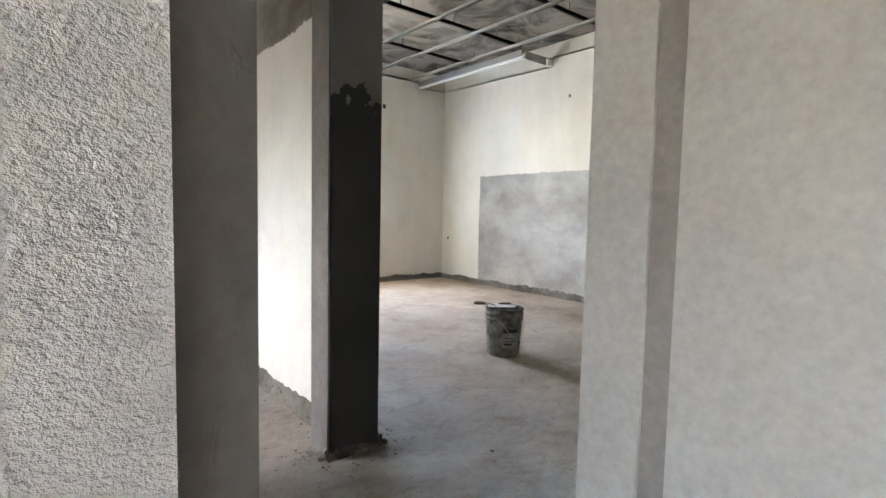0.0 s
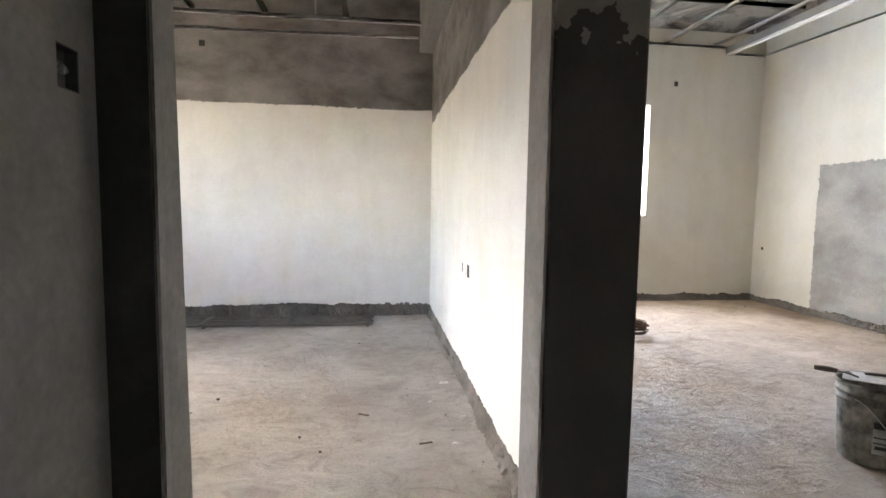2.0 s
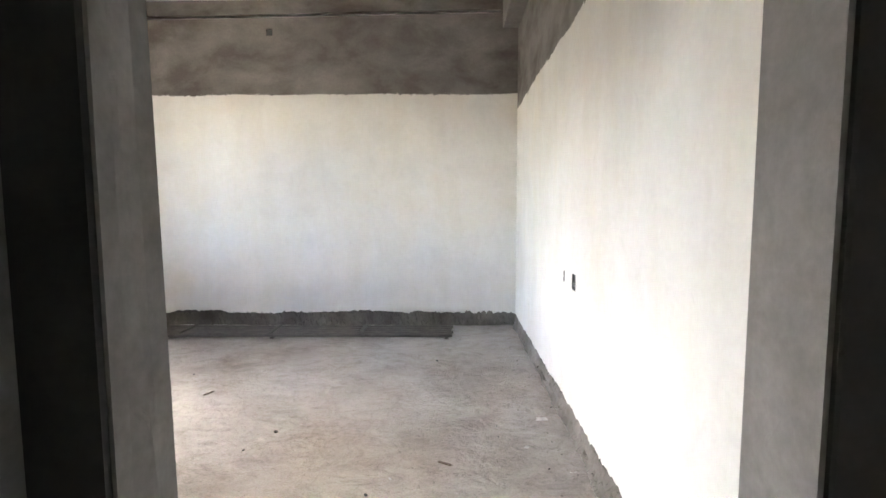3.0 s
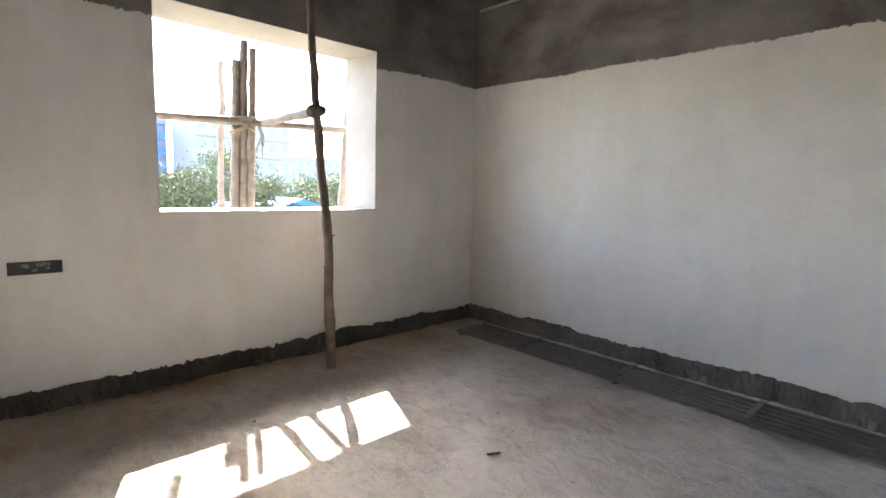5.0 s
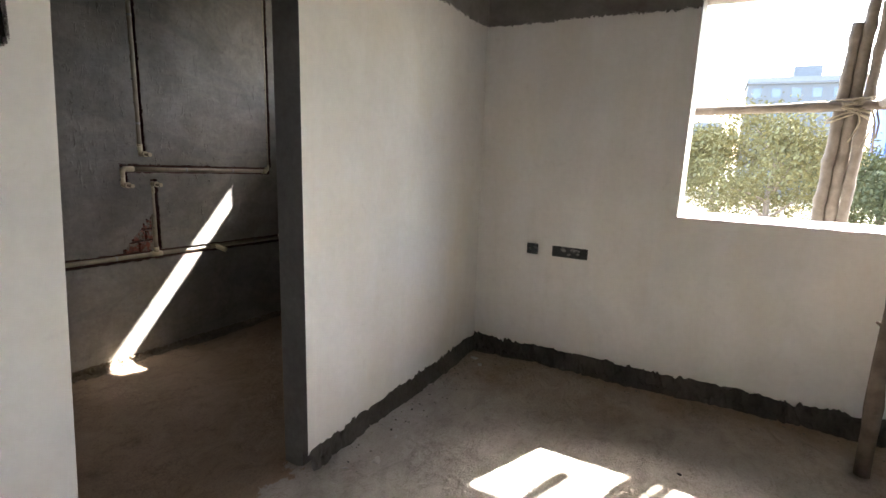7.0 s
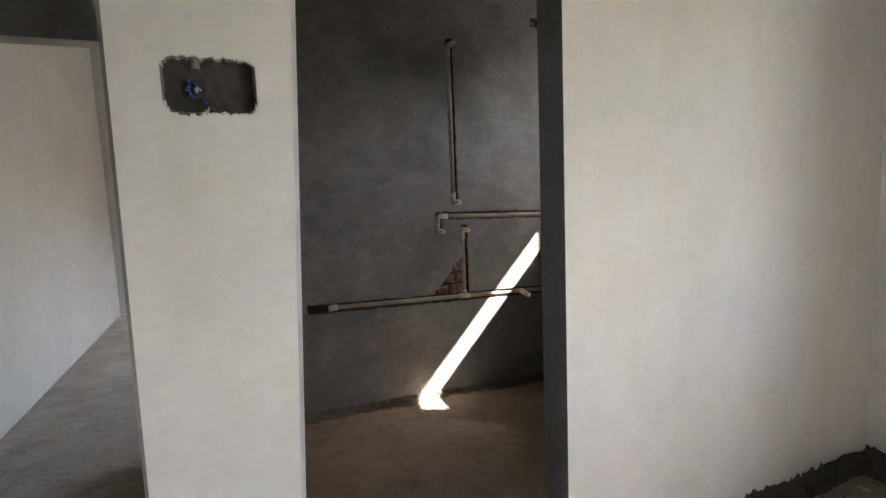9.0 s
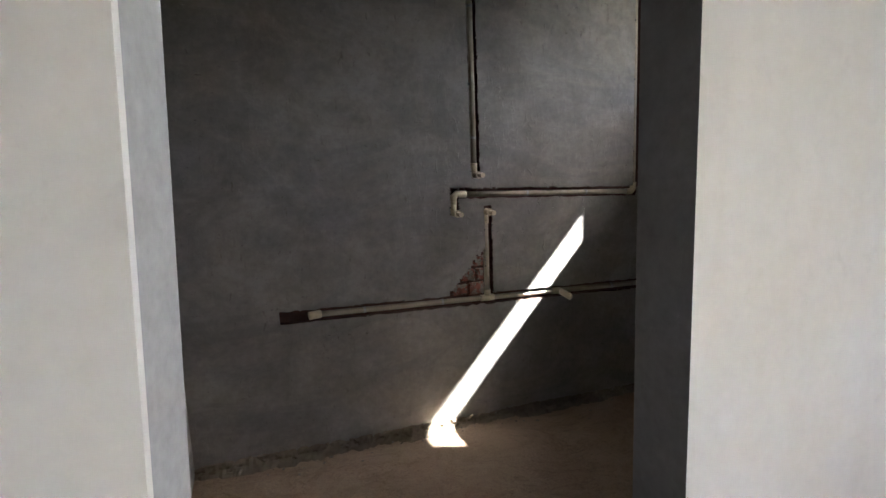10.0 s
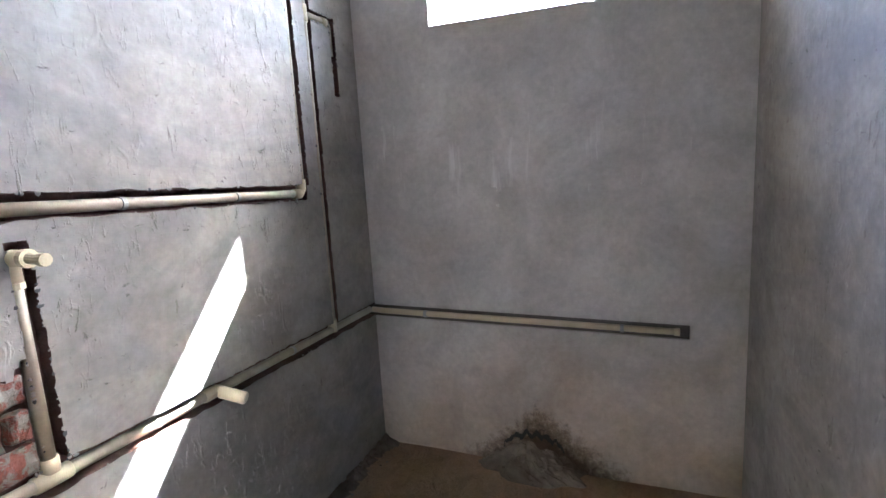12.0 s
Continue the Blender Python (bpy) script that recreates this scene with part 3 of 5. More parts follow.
def thick_plaster(name, a0, a1, holes, base, label, edge=None):
    bm = wall_mesh('x', a0, a1, YS1 - 0.0345, YS1, base, SLAB, holes, warp=warp_pier, ragged=0.03 if base > 0 else 0)
    return structure(name, bm, [M_WHITE_A] * 2 + [edge or M_STRIP], label, "wall")


thick_plaster("wall_south_plaster", XW, DOOR[0] + 0.001, [], 0.022, "white plastered wall beside the bathroom opening", M_REVEAL)


def chipped_hole(h, n, deep, seed):
    """A hacked opening with rounded, uneven corners as a row of narrow slots."""
    out = []
    for k in range(n):
        u = abs((k + 0.5) / n * 2 - 1)
        corner = (h[3] - h[2]) * 0.30 * max(0.0, (u - 0.80) / 0.20) ** 2
        out.append((h[0] + (h[1] - h[0]) * k / n, h[0] + (h[1] - h[0]) * (k + 1) / n,
                    round(h[2] + corner + deep * noise.noise((k * 0.45, seed, 1.0)), 4), round(h[3] - corner * 0.6 + deep * noise.noise((k * 0.5, seed, 7.0)), 4)))
    return out


thick_plaster("wall_south_pier", DOOR[1] - 0.006, ENTRY[0] - 0.001, [*chipped_hole(SB, 34, 0.012, 3.3), *chipped_hole(LOWB, 12, 0.006, 5.1)], ZB, "narrow white plastered pier with cut-out switch boxes", M_WHITE_A2)
bm = bm_box(DOOR[1] - 0.006, DOOR[1] + 0.002, YS0 - 0.002, YS1 - 0.0346, ZB, 2.15)
for v in bm.verts:
    v.co = warp_pier((v.co.x, 3.5 if v.co.y < 3.55 else v.co.y, v.co.z))
structure("door_reveal", bm, M_PRIMER, "pale primed reveal of the bathroom opening", "jamb")
thick_plaster("wall_south_lintel", DOOR[0] - 0.001, DOOR[1] - 0.12, [(DOOR[0] - 0.01, DOOR[1] + 0.01, 0.0, DOOR[3])], 0.0, "plaster over the bathroom opening")
thick_plaster("wall_entry_lintel", ENTRY[0] - 0.001, 1.644, [(ENTRY[0] - 0.01, 1.7, 0.0, ENTRY[3])], 0.0, "plaster over the bedroom entry")
# the grey jamb coat on the free end of the pier, and the end wall towards the hall with its shade in the colour
bm = bm_box(ENTRY[0] - 0.002, ENTRY[0] + 0.006, YS0 - 0.004, YS1 + 0.002, ZB, 2.15)
for v in bm.verts:
    v.co = warp_pier(v.co)
structure("entry_jamb", bm, M_STRIP, "grey filler coat on the jamb of the entry", "jamb")
structure("entry_pier_face", bm_box(XB1 - 0.002, ENTRY[0] - 0.001, YS0 - 0.02, YS0 - 0.001, ZB, 2.15), M_SHADED, "cement face of the pier, darkened for the hall's shade", "wall")

# bathroom
structure("wall_bath_east", wall_mesh('y', 1.99, YS0, XB0, XB1, ZB, SLAB, [(3.33, 3.41, 1.405, 1.50)]), [M_BATH, M_HALL, M_BOX], "thin cement-plastered wall between bathroom and hall", "wall")


def warp_bath(p):
    """Everything at pipe height slopes gently down towards the outer wall."""
    x, y, z = p
    k = max(0.0, min(1.0, (z - 0.35) / 0.2)) * max(0.0, min(1.0, (1.75 - z) / 0.3))
    return (x, y, z + 0.034 * (x + 1.0) * k)


def pipe_z(x, z):
    return warp_bath((x, 0, z))[2]


def warp_chipped(p):
    """The same slope, with unevenly hacked chase edges."""
    x, y, z = warp_bath(p)
    if 0.4 < z < 2.7 and -2.36 < x < 0.3:
        return (x + 0.007 * noise.noise((x * 31, z * 37, 1.1)), y, z + 0.007 * noise.noise((x * 37, z * 31, 6.6)))
    return (x, y, z)


def warp_west(p):
    x, y, z = p
    return (x, y, z - 0.028 * (y - YP) if 0.5 < z < 0.8 else z)


CH = 0.0235
CHASES = [
    (-0.95 - CH, -0.95 + CH, 1.30, 2.35),
    (-0.83 - CH, -0.83 + CH, 1.115, 1.25), (-1.955, -0.83 - CH, 1.197, 1.25),
    (-1.95 - CH, -1.95 + CH * 0.6, 1.25, 2.60),
    (-1.005 - CH * 1.2, -1.005 + CH * 0.6, 0.70, 1.16),
    (-2.065 - CH * 0.8, -2.065 + CH * 0.8, 0.70, 2.60), (-2.23, -2.065 - CH * 0.8, 1.81, 1.85), (-2.25, -2.21, 1.58, 1.85),
    (XW, 0.04, 0.648, 0.706),
    (-1.62, -1.56, 2.47, 2.53),
]
BROKEN_X = [-1.005 + CH * 0.6 + 0.012 * k for k in range(18)]
for k, (xa, xb) in enumerate(zip(BROKEN_X, BROKEN_X[1:])):
    CHASES.append((xa, xb, 0.70, 0.70 + 0.225 * (1 - k / 17) + 0.022 * noise.noise((k * 0.9, 2.2, 5.1)) + 0.012))
structure("wall_pipes_core", wall_mesh('x', XWO + 0.2, XB1, 1.84, YP - 0.034, ZB, SLAB), [M_STUCCO, M_BRICKDARK, M_CEMENT], "brick core of the bathroom wall", "wall")
structure("wall_pipes", wall_mesh('x', XW, XB0, YP - 0.034, YP, ZB, SLAB, CHASES, warp=warp_chipped, cuts=0.03), [M_BATH, M_BATH, M_BRICKDARK], "grey cement plaster wall chased for water pipes", "wall")
structure("wall_bath_west", wall_mesh('y', YP, YS0, XW - T + 0.0005, XW, ZB, SLAB, [wider(VENT), (2.0, 3.31, 0.594, 0.650)], warp=warp_west), [M_DRIP] * 3, "grey cement plaster wall with a high ventilator opening", "wall")
structure("ventilator_reveal", wall_mesh('y', VENT[0] - 0.0035, VENT[1] + 0.0035, XWO - 0.004, XW + 0.002, VENT[2] - 0.0035, VENT[3] + 0.0035, [VENT]), [M_CEMENT] * 3, "cement reveal of the ventilator opening", "window reveal")

# hall: near doorway stub on one side, long primed wall with a filler strip on the other
bm = bmesh.new()
foot = [(XB1, 1.84), (0.736, 1.84), (0.82, 1.872), (0.82, 1.99), (XB1, 1.99)]
lo_v = [bm.verts.new((x, y, 0)) for x, y in foot]
hi_v = [bm.verts.new((x, y, SLAB)) for x, y in foot]
for k in range(5):
    f = bm.faces.new((lo_v[k], lo_v[(k + 1) % 5], hi_v[(k + 1) % 5], hi_v[k]))
    f.material_index = 0 if k == 0 else 1
bm.faces.new(lo_v[::-1])
bm.faces.new(hi_v)
structure("doorway_stub", bm, [M_STUCCO, M_JAMB], "doorway jamb, white stucco front and bare cement edge", "wall")
structure("wall_stucco_front", bm_box(XWO + 0.2, 0.737, 1.827, 1.8396, 0.0, SLAB), M_STUCCO, "white roughcast stucco wall", "wall")
structure("doorway_lintel", bm_box(0.82, 1.82, 1.85, 1.99, 2.2, SLAB), M_CEMENT, "cement lintel over the doorway", "wall")
structure("wall_hall_east", wall_mesh('y', -2.3, 2.19, 1.835, 1.95, 0, SLAB), [M_STRIP, M_CREAM_B, M_CEMENT], "hall wall core", "wall")
structure("wall_hall_east_coat", bm_box(1.82, 1.8345, 2.018, 2.195, 0, SLAB, 0.003), M_PRIMER, "primed grey-white plaster at the wall end", "wall")
structure("wall_hall_east_coat_2", wall_mesh('y', -2.3, 1.945, 1.82, 1.8345, 0, SLAB, [(0.76, 0.84, 1.65, 1.73)]), [M_PRIMER] * 3, "long wall with primed grey-white plaster", "wall")
structure("wall_south_end", bm_box(-2.9, 6.5, -2.42, -2.3, 0, SLAB), M_PRIMER, "plain end wall of the storey", "wall")

# rough mortar along the feet of the walls


def wall_foot(axis, a0, a1, face, out, high=0.07, wide=0.03, mat=None):
    """An uneven fillet of mortar between a wall and the floor; out: the side on which the room lies."""
    n = int((a1 - a0) / 0.014)
    prof = [(0.0, 1.15), (0.30, 0.95), (0.45, 0.62), (0.55, 0.34), (0.85, 0.14), (1.3, -0.12)]
    verts, faces = [], []
    for i in range(n + 1):
        a = a0 + (a1 - a0) * i / n
        s = 1 + 0.5 * noise.noise((a * 2.3, face, 0.7)) + 0.35 * noise.noise((a * 9.0, face, 2.7))
        for j, (u, v) in enumerate(prof):
            d = noise.noise((a * 26, j * 0.9, face)) * 0.35 + noise.noise((a * 55, j * 1.7, face)) * 0.55
            o = face - out * T + out * (0.0008 + wide * max(0.0, u * s + (d * 0.6 if j else 0.0)))
            z = max(-0.01, high * (v + (d * 0.45 if j < 5 else 0.0)) * (0.75 + 0.25 * s)) + (ground(a, o) if axis == 'x' else ground(o, a))
            verts.append((a, o, z) if axis == 'x' else (o, a, z))
    m = len(prof)
    for i in range(n):
        for j in range(m - 1):
            q = (i * m + j, (i + 1) * m + j, (i + 1) * m + j + 1, i * m + j + 1)
            faces.append(q)
    me = bpy.data.meshes.new("wall_foot_mortar")
    me.from_pydata(verts, [], faces)
    me.materials.append(mat or M_SKIRT)
    return tagged(new("wall_foot_mortar", me), "dark ragged mortar along the foot of the wall", "wall foot", kind="structure")


wall_foot('x', XW, XB0, YP, 1, 0.034, 0.060, M_MOUND)
wall_foot('y', YS1, YN_A, XW, 1, 0.105, 0.050)
wall_foot('x', XW, DOOR[0] - 0.01, YS1, 1, 0.085, 0.034)
wall_foot('x', XW, XE_A, YN_A, -1, 0.115, 0.046, M_SKIRT2)
wall_foot('y', 3.57, YN_A, XE_A, -1, 0.09, 0.034, M_SKIRT3)
wall_foot('y', -2.3, YN_B, XE_B, -1, 0.065, 0.045, M_SKIRT3)
wall_foot('x', 1.95, XE_B, YN_B, -1, 0.065, 0.04, M_SKIRT2)
wall_foot('x', 1.63, 1.93, 3.384, -1, 0.03, 0.035, M_SKIRT2)
wall_foot('y', 3.38, 3.57, 1.644, -1, 0.03, 0.03, M_SKIRT3)
wall_foot('y', 3.37, 3.56, 1.907, 1, 0.04, 0.04, M_SKIRT)

# large room
HOLE_E = [(5.54, 5.57, 2.65, 2.69), (7.97, 8.005, 0.67, 0.71), (4.60, 4.71, 1.58, 1.66)]
structure("wall_east", wall_mesh('y', -2.3, 8.43, XE_B + T, XE_B + 0.24, 0, SLAB), [M_RUBBLE, M_FACADEW, M_CEMENT], "outer wall of the large room", "wall")
plaster("wall_east_plaster", 'y', -2.3, YN_B, XE_B, 1, HOLE_E, M_CREAM_E, label="cream wall with a large bare cement patch below", base=0.075)
structure("hall_beam", bm_box(1.82, 1.95, 2.195, 3.384, 2.45, SLAB), M_CEMENT, "cement beam over the opening to the large room", "beam")
# added out of view to keep direct sun out of the large room
structure("sun_blocking_wall", bm_box(1.96, 2.2, 8.39, 10.6, -3.6, 5.0), M_FACADEW, "added unseen wall that keeps the sun off the window", "wall")

# ---------------------------------------------------------------- ceiling framing


def channel(name, p, q, w=0.045, h=0.025, mat=None, label="galvanised steel ceiling channel hung below the slab", group="ceiling channels"):
    """A folded steel channel with two lips from p to q, open upwards."""
    p, q = Vector(p), Vector(q)
    d = (q - p).normalized()
    s = d.cross(Vector((0, 0, 1))).normalized()
    prof = [(-w / 2 - 0.006, h), (-w / 2, h), (-w / 2, 0), (-w * 0.12, 0), (-w * 0.08, 0.004), (w * 0.08, 0.004), (w * 0.12, 0), (w / 2, 0), (w / 2, h), (w / 2 + 0.006, h)]
    bm = bmesh.new()
    rows = [[bm.verts.new(c + s * a + Vector((0, 0, b))) for a, b in prof] for c in (p, q)]
    for k in range(len(prof) - 1):
        bm.faces.new((rows[0][k], rows[0][k + 1], rows[1][k + 1], rows[1][k]))
    bmesh.ops.solidify(bm, geom=bm.faces[:], thickness=0.001)
    bmesh.ops.recalc_face_normals(bm, faces=bm.faces)
    e = thing(name, label, "ceiling channel", group=group)
    part("rail", bm, mat or M_GI_WHITE, e)
    return e


def hanger(at, z1, label="thin steel hanger strap fixed to the slab"):
    x, y, z = at
    e = thing("ceiling_hanger", label, "hanger", at=at, group="ceiling hangers")
    part("strap", bm_box(-0.010, 0.010, -0.001, 0.001, 0, z1 - z), M_GI, e)
    part("cleat", bm_box(-0.014, 0.014, -0.004, 0.022, z1 - z - 0.003, z1 - z), M_GI, e)
    part("bolt", bm_tube([(0, -0.006, 0.02), (0, 0.006, 0.02)], 0.005, 6), M_GI, e)
    return e


for x in (2.75, 3.45, 4.14, 4.75, 5.42):
    channel("ceiling_channel", (x + 0.06, 0.2, 3.225), (x, YN_B - 0.005, 3.225))
for y in (3.7, 4.88, 5.97, 7.02):
    channel("ceiling_cross_channel", (1.97, y, 3.265), (XE_B - 0.02 if y < 5.5 else 5.62, y, 3.265), 0.03, 0.038, M_GI, "dark galvanised cross channel of the ceiling frame")
    for x in (2.9, 3.75, 4.50, 5.2):
        hanger((x, y + 0.02, 3.28), SLAB)


def angle_rail(name, p, q, n, mat=None, label="bright steel wall angle of the ceiling frame"):
    p, q, n = Vector(p), Vector(q), Vector(n)
    bm = bmesh.new()
    up = Vector((0, 0, 0.028))
    rows = [[bm.verts.new(c + v) for v in (up, Vector((0, 0, 0)), n * 0.028)] for c in (p, q)]
    for k in range(2):
        bm.faces.new((rows[0][k], rows[0][k + 1], rows[1][k + 1], rows[1][k]))
    bmesh.ops.solidify(bm, geom=bm.faces[:], thickness=0.002)
    return tagged(obj(name, bm, mat or M_GI_WHITE), label, "wall angle", group="wall angles")


angle_rail("wall_angle", (1.97, YN_B - 0.003, 3.205), (5.57, YN_B - 0.003, 3.205), (0, -1, 0))
angle_rail("wall_angle", (XE_B - 0.003, -1.0, 3.19), (XE_B - 0.003, 5.86, 3.20), (-1, 0, 0))
angle_rail("wall_angle", (XE_B - 0.003, 5.88, 3.09), (XE_B - 0.003, YN_B - 0.03, 3.135), (-1, 0, 0))
angle_rail("wall_angle", (5.57, YN_B - 0.003, 3.13), (XE_B - 0.03, YN_B - 0.003, 3.13), (0, -1, 0))
# dropped soffit frame along the east wall
soffit = thing("soffit_frame", "dropped steel soffit frame along the wall", "ceiling frame", at=(5.57, 5.88, 3.11))
part("rail", bm_box(0, 0.045, 0, YN_B - 5.89, 0, 0.028, 0.002), M_GI_WHITE, soffit)
part("end_plate", bm_box(0.045, 0.556, 0, 0.02, 0.0, 0.10, 0.002), M_GI, soffit)
part("end_lip", bm_box(0.45, 0.556, -0.03, 0.0, -0.02, 0.075, 0.002), M_GI_WHITE, soffit)
part("upstand", bm_box(0.0, 0.012, 0.03, YN_B - 5.90, 0.03, 0.11), M_GI, soffit)
for y in (0.1, 0.95, 1.8):
    part("strap", bm_box(0.012, 0.030, y, y + 0.003, 0.02, SLAB - 3.11), M_GI, soffit)

# bedroom framing
angle_rail("wall_angle", (XW + 0.02, YN_A - 0.003, 2.94), (1.66, YN_A - 0.003, 2.985), (0, -1, 0))
channel("ceiling_channel", (XW + 0.1, 7.60, 3.045), (1.668, 7.60, 3.065), 0.04, 0.03)
for x in (-2.05, -1.33, -0.62, 0.08, 0.89):
    channel("ceiling_channel", (x, 3.75, 3.095), (x, 7.62, 3.095))
    for y in (4.6, 5.9, 7.1):
        hanger((x + 0.025, y, 3.10), SLAB)
hanger((0.58, 7.61, 3.07), SLAB)

# ---------------------------------------------------------------- boxes and cut-outs in walls


def wall_box(at, normal, w, h, depth=0.035, fill=True, label="black flush switch box set in the plaster"):
    """An open electrical box sunk into a wall; at: the centre on the wall's face."""
    e = thing("switch_box", label, "switch box", group="flush boxes")
    rot = Vector(normal).to_track_quat('Z', 'Y' if abs(normal[2]) < 0.5 else 'X').to_matrix().to_4x4()
    e.matrix_basis = Matrix.Translation(at) @ rot
    bm = bmesh.new()
    t = 0.003
    bm_box(-w / 2, w / 2, -h / 2, h / 2, -depth, -depth + t, bm=bm)
    bm_box(-w / 2, -w / 2 + t, -h / 2, h / 2, -depth + t, -0.001, bm=bm)
    bm_box(w / 2 - t, w / 2, -h / 2, h / 2, -depth + t, -0.001, bm=bm)
    bm_box(-w / 2 + t, w / 2 - t, -h / 2, -h / 2 + t, -depth + t, -0.001, bm=bm)
    bm_box(-w / 2 + t, w / 2 - t, h / 2 - t, h / 2, -depth + t, -0.001, bm=bm)
    part("shell", bm, M_BOX, e)
    if fill:
        for k in range(max(2, int(w / 0.03))):
            bm = bmesh.new()
            c = Vector((random.uniform(-w * 0.38, w * 0.38), random.uniform(-h * 0.25, h * 0.25), -depth + 0.008))
            bmesh.ops.create_icosphere(bm, subdivisions=2, radius=random.uniform(0.006, 0.012), matrix=Matrix.Translation(c) @ Matrix.Diagonal((1.5, 1, 0.8, 1)))
            for v in bm.verts:
                v.co += Vector((noise.noise(v.co * 90), noise.noise(v.co * 90 + Vector((3, 1, 2))), noise.noise(v.co * 70))) * 0.004
            part("mortar_lump", bm, M_BOXGREY, e, "grey mortar lump left in the box")
    return e


for y0, y1, z0, z1 in BOX_W:
    wall_box((XW, (y0 + y1) / 2, (z0 + z1) / 2), (1, 0, 0), y1 - y0, z1 - z0, 0.011)
for y0, y1, z0, z1 in BOX_E:
    wall_box((XE_A, (y0 + y1) / 2, (z0 + z1) / 2), (-1, 0, 0), y1 - y0, z1 - z0, 0.011, z0 < 2)
for y0, y1, z0, z1 in HOLE_E:
    wall_box((XE_B, (y0 + y1) / 2, (z0 + z1) / 2), (-1, 0, 0), y1 - y0, z1 - z0, 0.011, y1 - y0 > 0.05)
wall_box((4.925, YN_B, 2.74), (0, -1, 0), 0.05, 0.06, 0.011, True)
wall_box((-0.60, YN_A, 2.82), (0, -1, 0), 0.06, 0.06, 0.011, False)
wall_box((XB1, 3.37, 1.4525), (1, 0, 0), 0.08, 0.095, 0.03, True)
wall_box((1.82, 0.80, 1.69), (-1, 0, 0), 0.08, 0.08, 0.013, False)
wall_box((-1.59, YP, pipe_z(-1.59, 2.50)), (0, 1, 0), 0.06, 0.06, 0.03, True)
wall_box(((LOWB[0] + LOWB[1]) / 2, YS1, (LOWB[2] + LOWB[3]) / 2), (0, 1, 0), 0.105, 0.055, 0.03, True)

# the large chipped cut-out for the switch board
board = thing("switch_board_recess", "chipped cement recess with a switch box and blue wires", "switch box", at=(0.4275, YS1, 1.6705))
bm = bmesh.new()
n = 26
grid = [[bm.verts.new((-0.112 + 0.224 * i / n, -0.024 + 0.006 * noise.noise((i * 0.31, j * 0.31, 0)), -0.085 + 0.17 * j / 16)) for i in range(n + 1)] for j in range(17)]
for j in range(16):
    for i in range(n):
        bm.faces.new((grid[j][i], grid[j][i + 1], grid[j + 1][i + 1], grid[j + 1][i]))
part("mortar_back", bm, M_SKIRT, board, "dark rough mortar")
bm = bmesh.new()
for k in range(90):
    a = 2 * math.pi * k / 90
    ex, ez = 0.1045 * max(-1, min(1, 1.25 * math.cos(a))), 0.066 * max(-1, min(1, 1.25 * math.sin(a)))
    r = random.uniform(0.002, 0.0045)
    bmesh.ops.create_icosphere(bm, subdivisions=1, radius=r, matrix=Matrix.Translation((ex, -r * 0.6, ez)) @ Matrix.Diagonal((1.4, 0.8, 1.0, 1)))
part("chipped_edge", bm, M_STRIP, board, "crumbled plaster edge")
part("box_rim", bm_box(0.010, 0.056, -0.022, -0.016, -0.026, 0.016), M_BLACK, board)
part("conduit", bm_tube([(0.03, -0.02, 0.066), (0.03, -0.016, 0.040)], 0.010, 10), M_STRIP, board, "cut grey conduit end")
for mat, col, cnt in ((M_WIREB, "blue", 9), (M_WIREW, "white", 3)):
    for k in range(cnt):
        x, z = (0.042, -0.004) if k % 3 else (0.012, -0.042)
        p0 = Vector((x + random.uniform(-0.014, 0.014), -0.02, z + random.uniform(-0.014, 0.014)))
        p1 = p0 + Vector((random.uniform(-0.012, 0.012), 0.014, random.uniform(-0.012, 0.012)))
        p2 = p1 + Vector((random.uniform(-0.014, 0.014), -0.004, random.uniform(-0.016, 0.006)))
        part("wire", bm_tube([p0, p1, p2], 0.0030, 6), mat, board, col + " cable end")

# ---------------------------------------------------------------- bathroom pipes
PR = 0.0138
YC = YP - 0.0185


def fitting(bm, p, r=PR * 1.3, ln=0.03, d=(0, 0, 1)):
    p, d = Vector(p), Vector(d)
    return bm_tube([p - d * ln / 2, p + d * ln / 2], r, 12, bm)


def elbow_outlet(parent, x, z, up=True, lab="cream plastic elbow outlet"):
    """An elbow that turns out of the wall, with a plugged stub standing well out of it."""
    s = 1 if up else -1
    ze = z - s * 0.004
    bm = bm_tube([(x, YC, z + s * 0.048), (x, YC, z + s * 0.014), (x, YC + 0.004, z + s * 0.002), (x, YC + 0.014, ze), (x, YC + 0.048, ze)], [PR * 1.22, PR * 1.22, PR * 1.28, PR * 1.24, PR * 1.18], 14)
    el = part("elbow", bm, M_PVC2, parent, lab, True)
    part("collar", bm_tube([(x, YC, z + s * 0.044), (x, YC, z + s * 0.056)], PR * 1.34, 14), M_PVC2, el, smooth=False)
    part("mouth", bm_tube([(x, YC + 0.046, ze), (x, YC + 0.060, ze)], PR * 1.3, 14), M_PVC2, el)
    part("plug", bm_tube([(x, YC + 0.058, ze), (x, YC + 0.090, ze - 0.002), (x, YC + 0.092, ze - 0.002), (x, YC + 0.104, ze - 0.002)], [PR * 0.78, PR * 0.74, PR * 0.95, PR * 0.9], 12), M_PVC2, el, "plastic test plug")


def pz(x, z):
    return pipe_z(x, z)


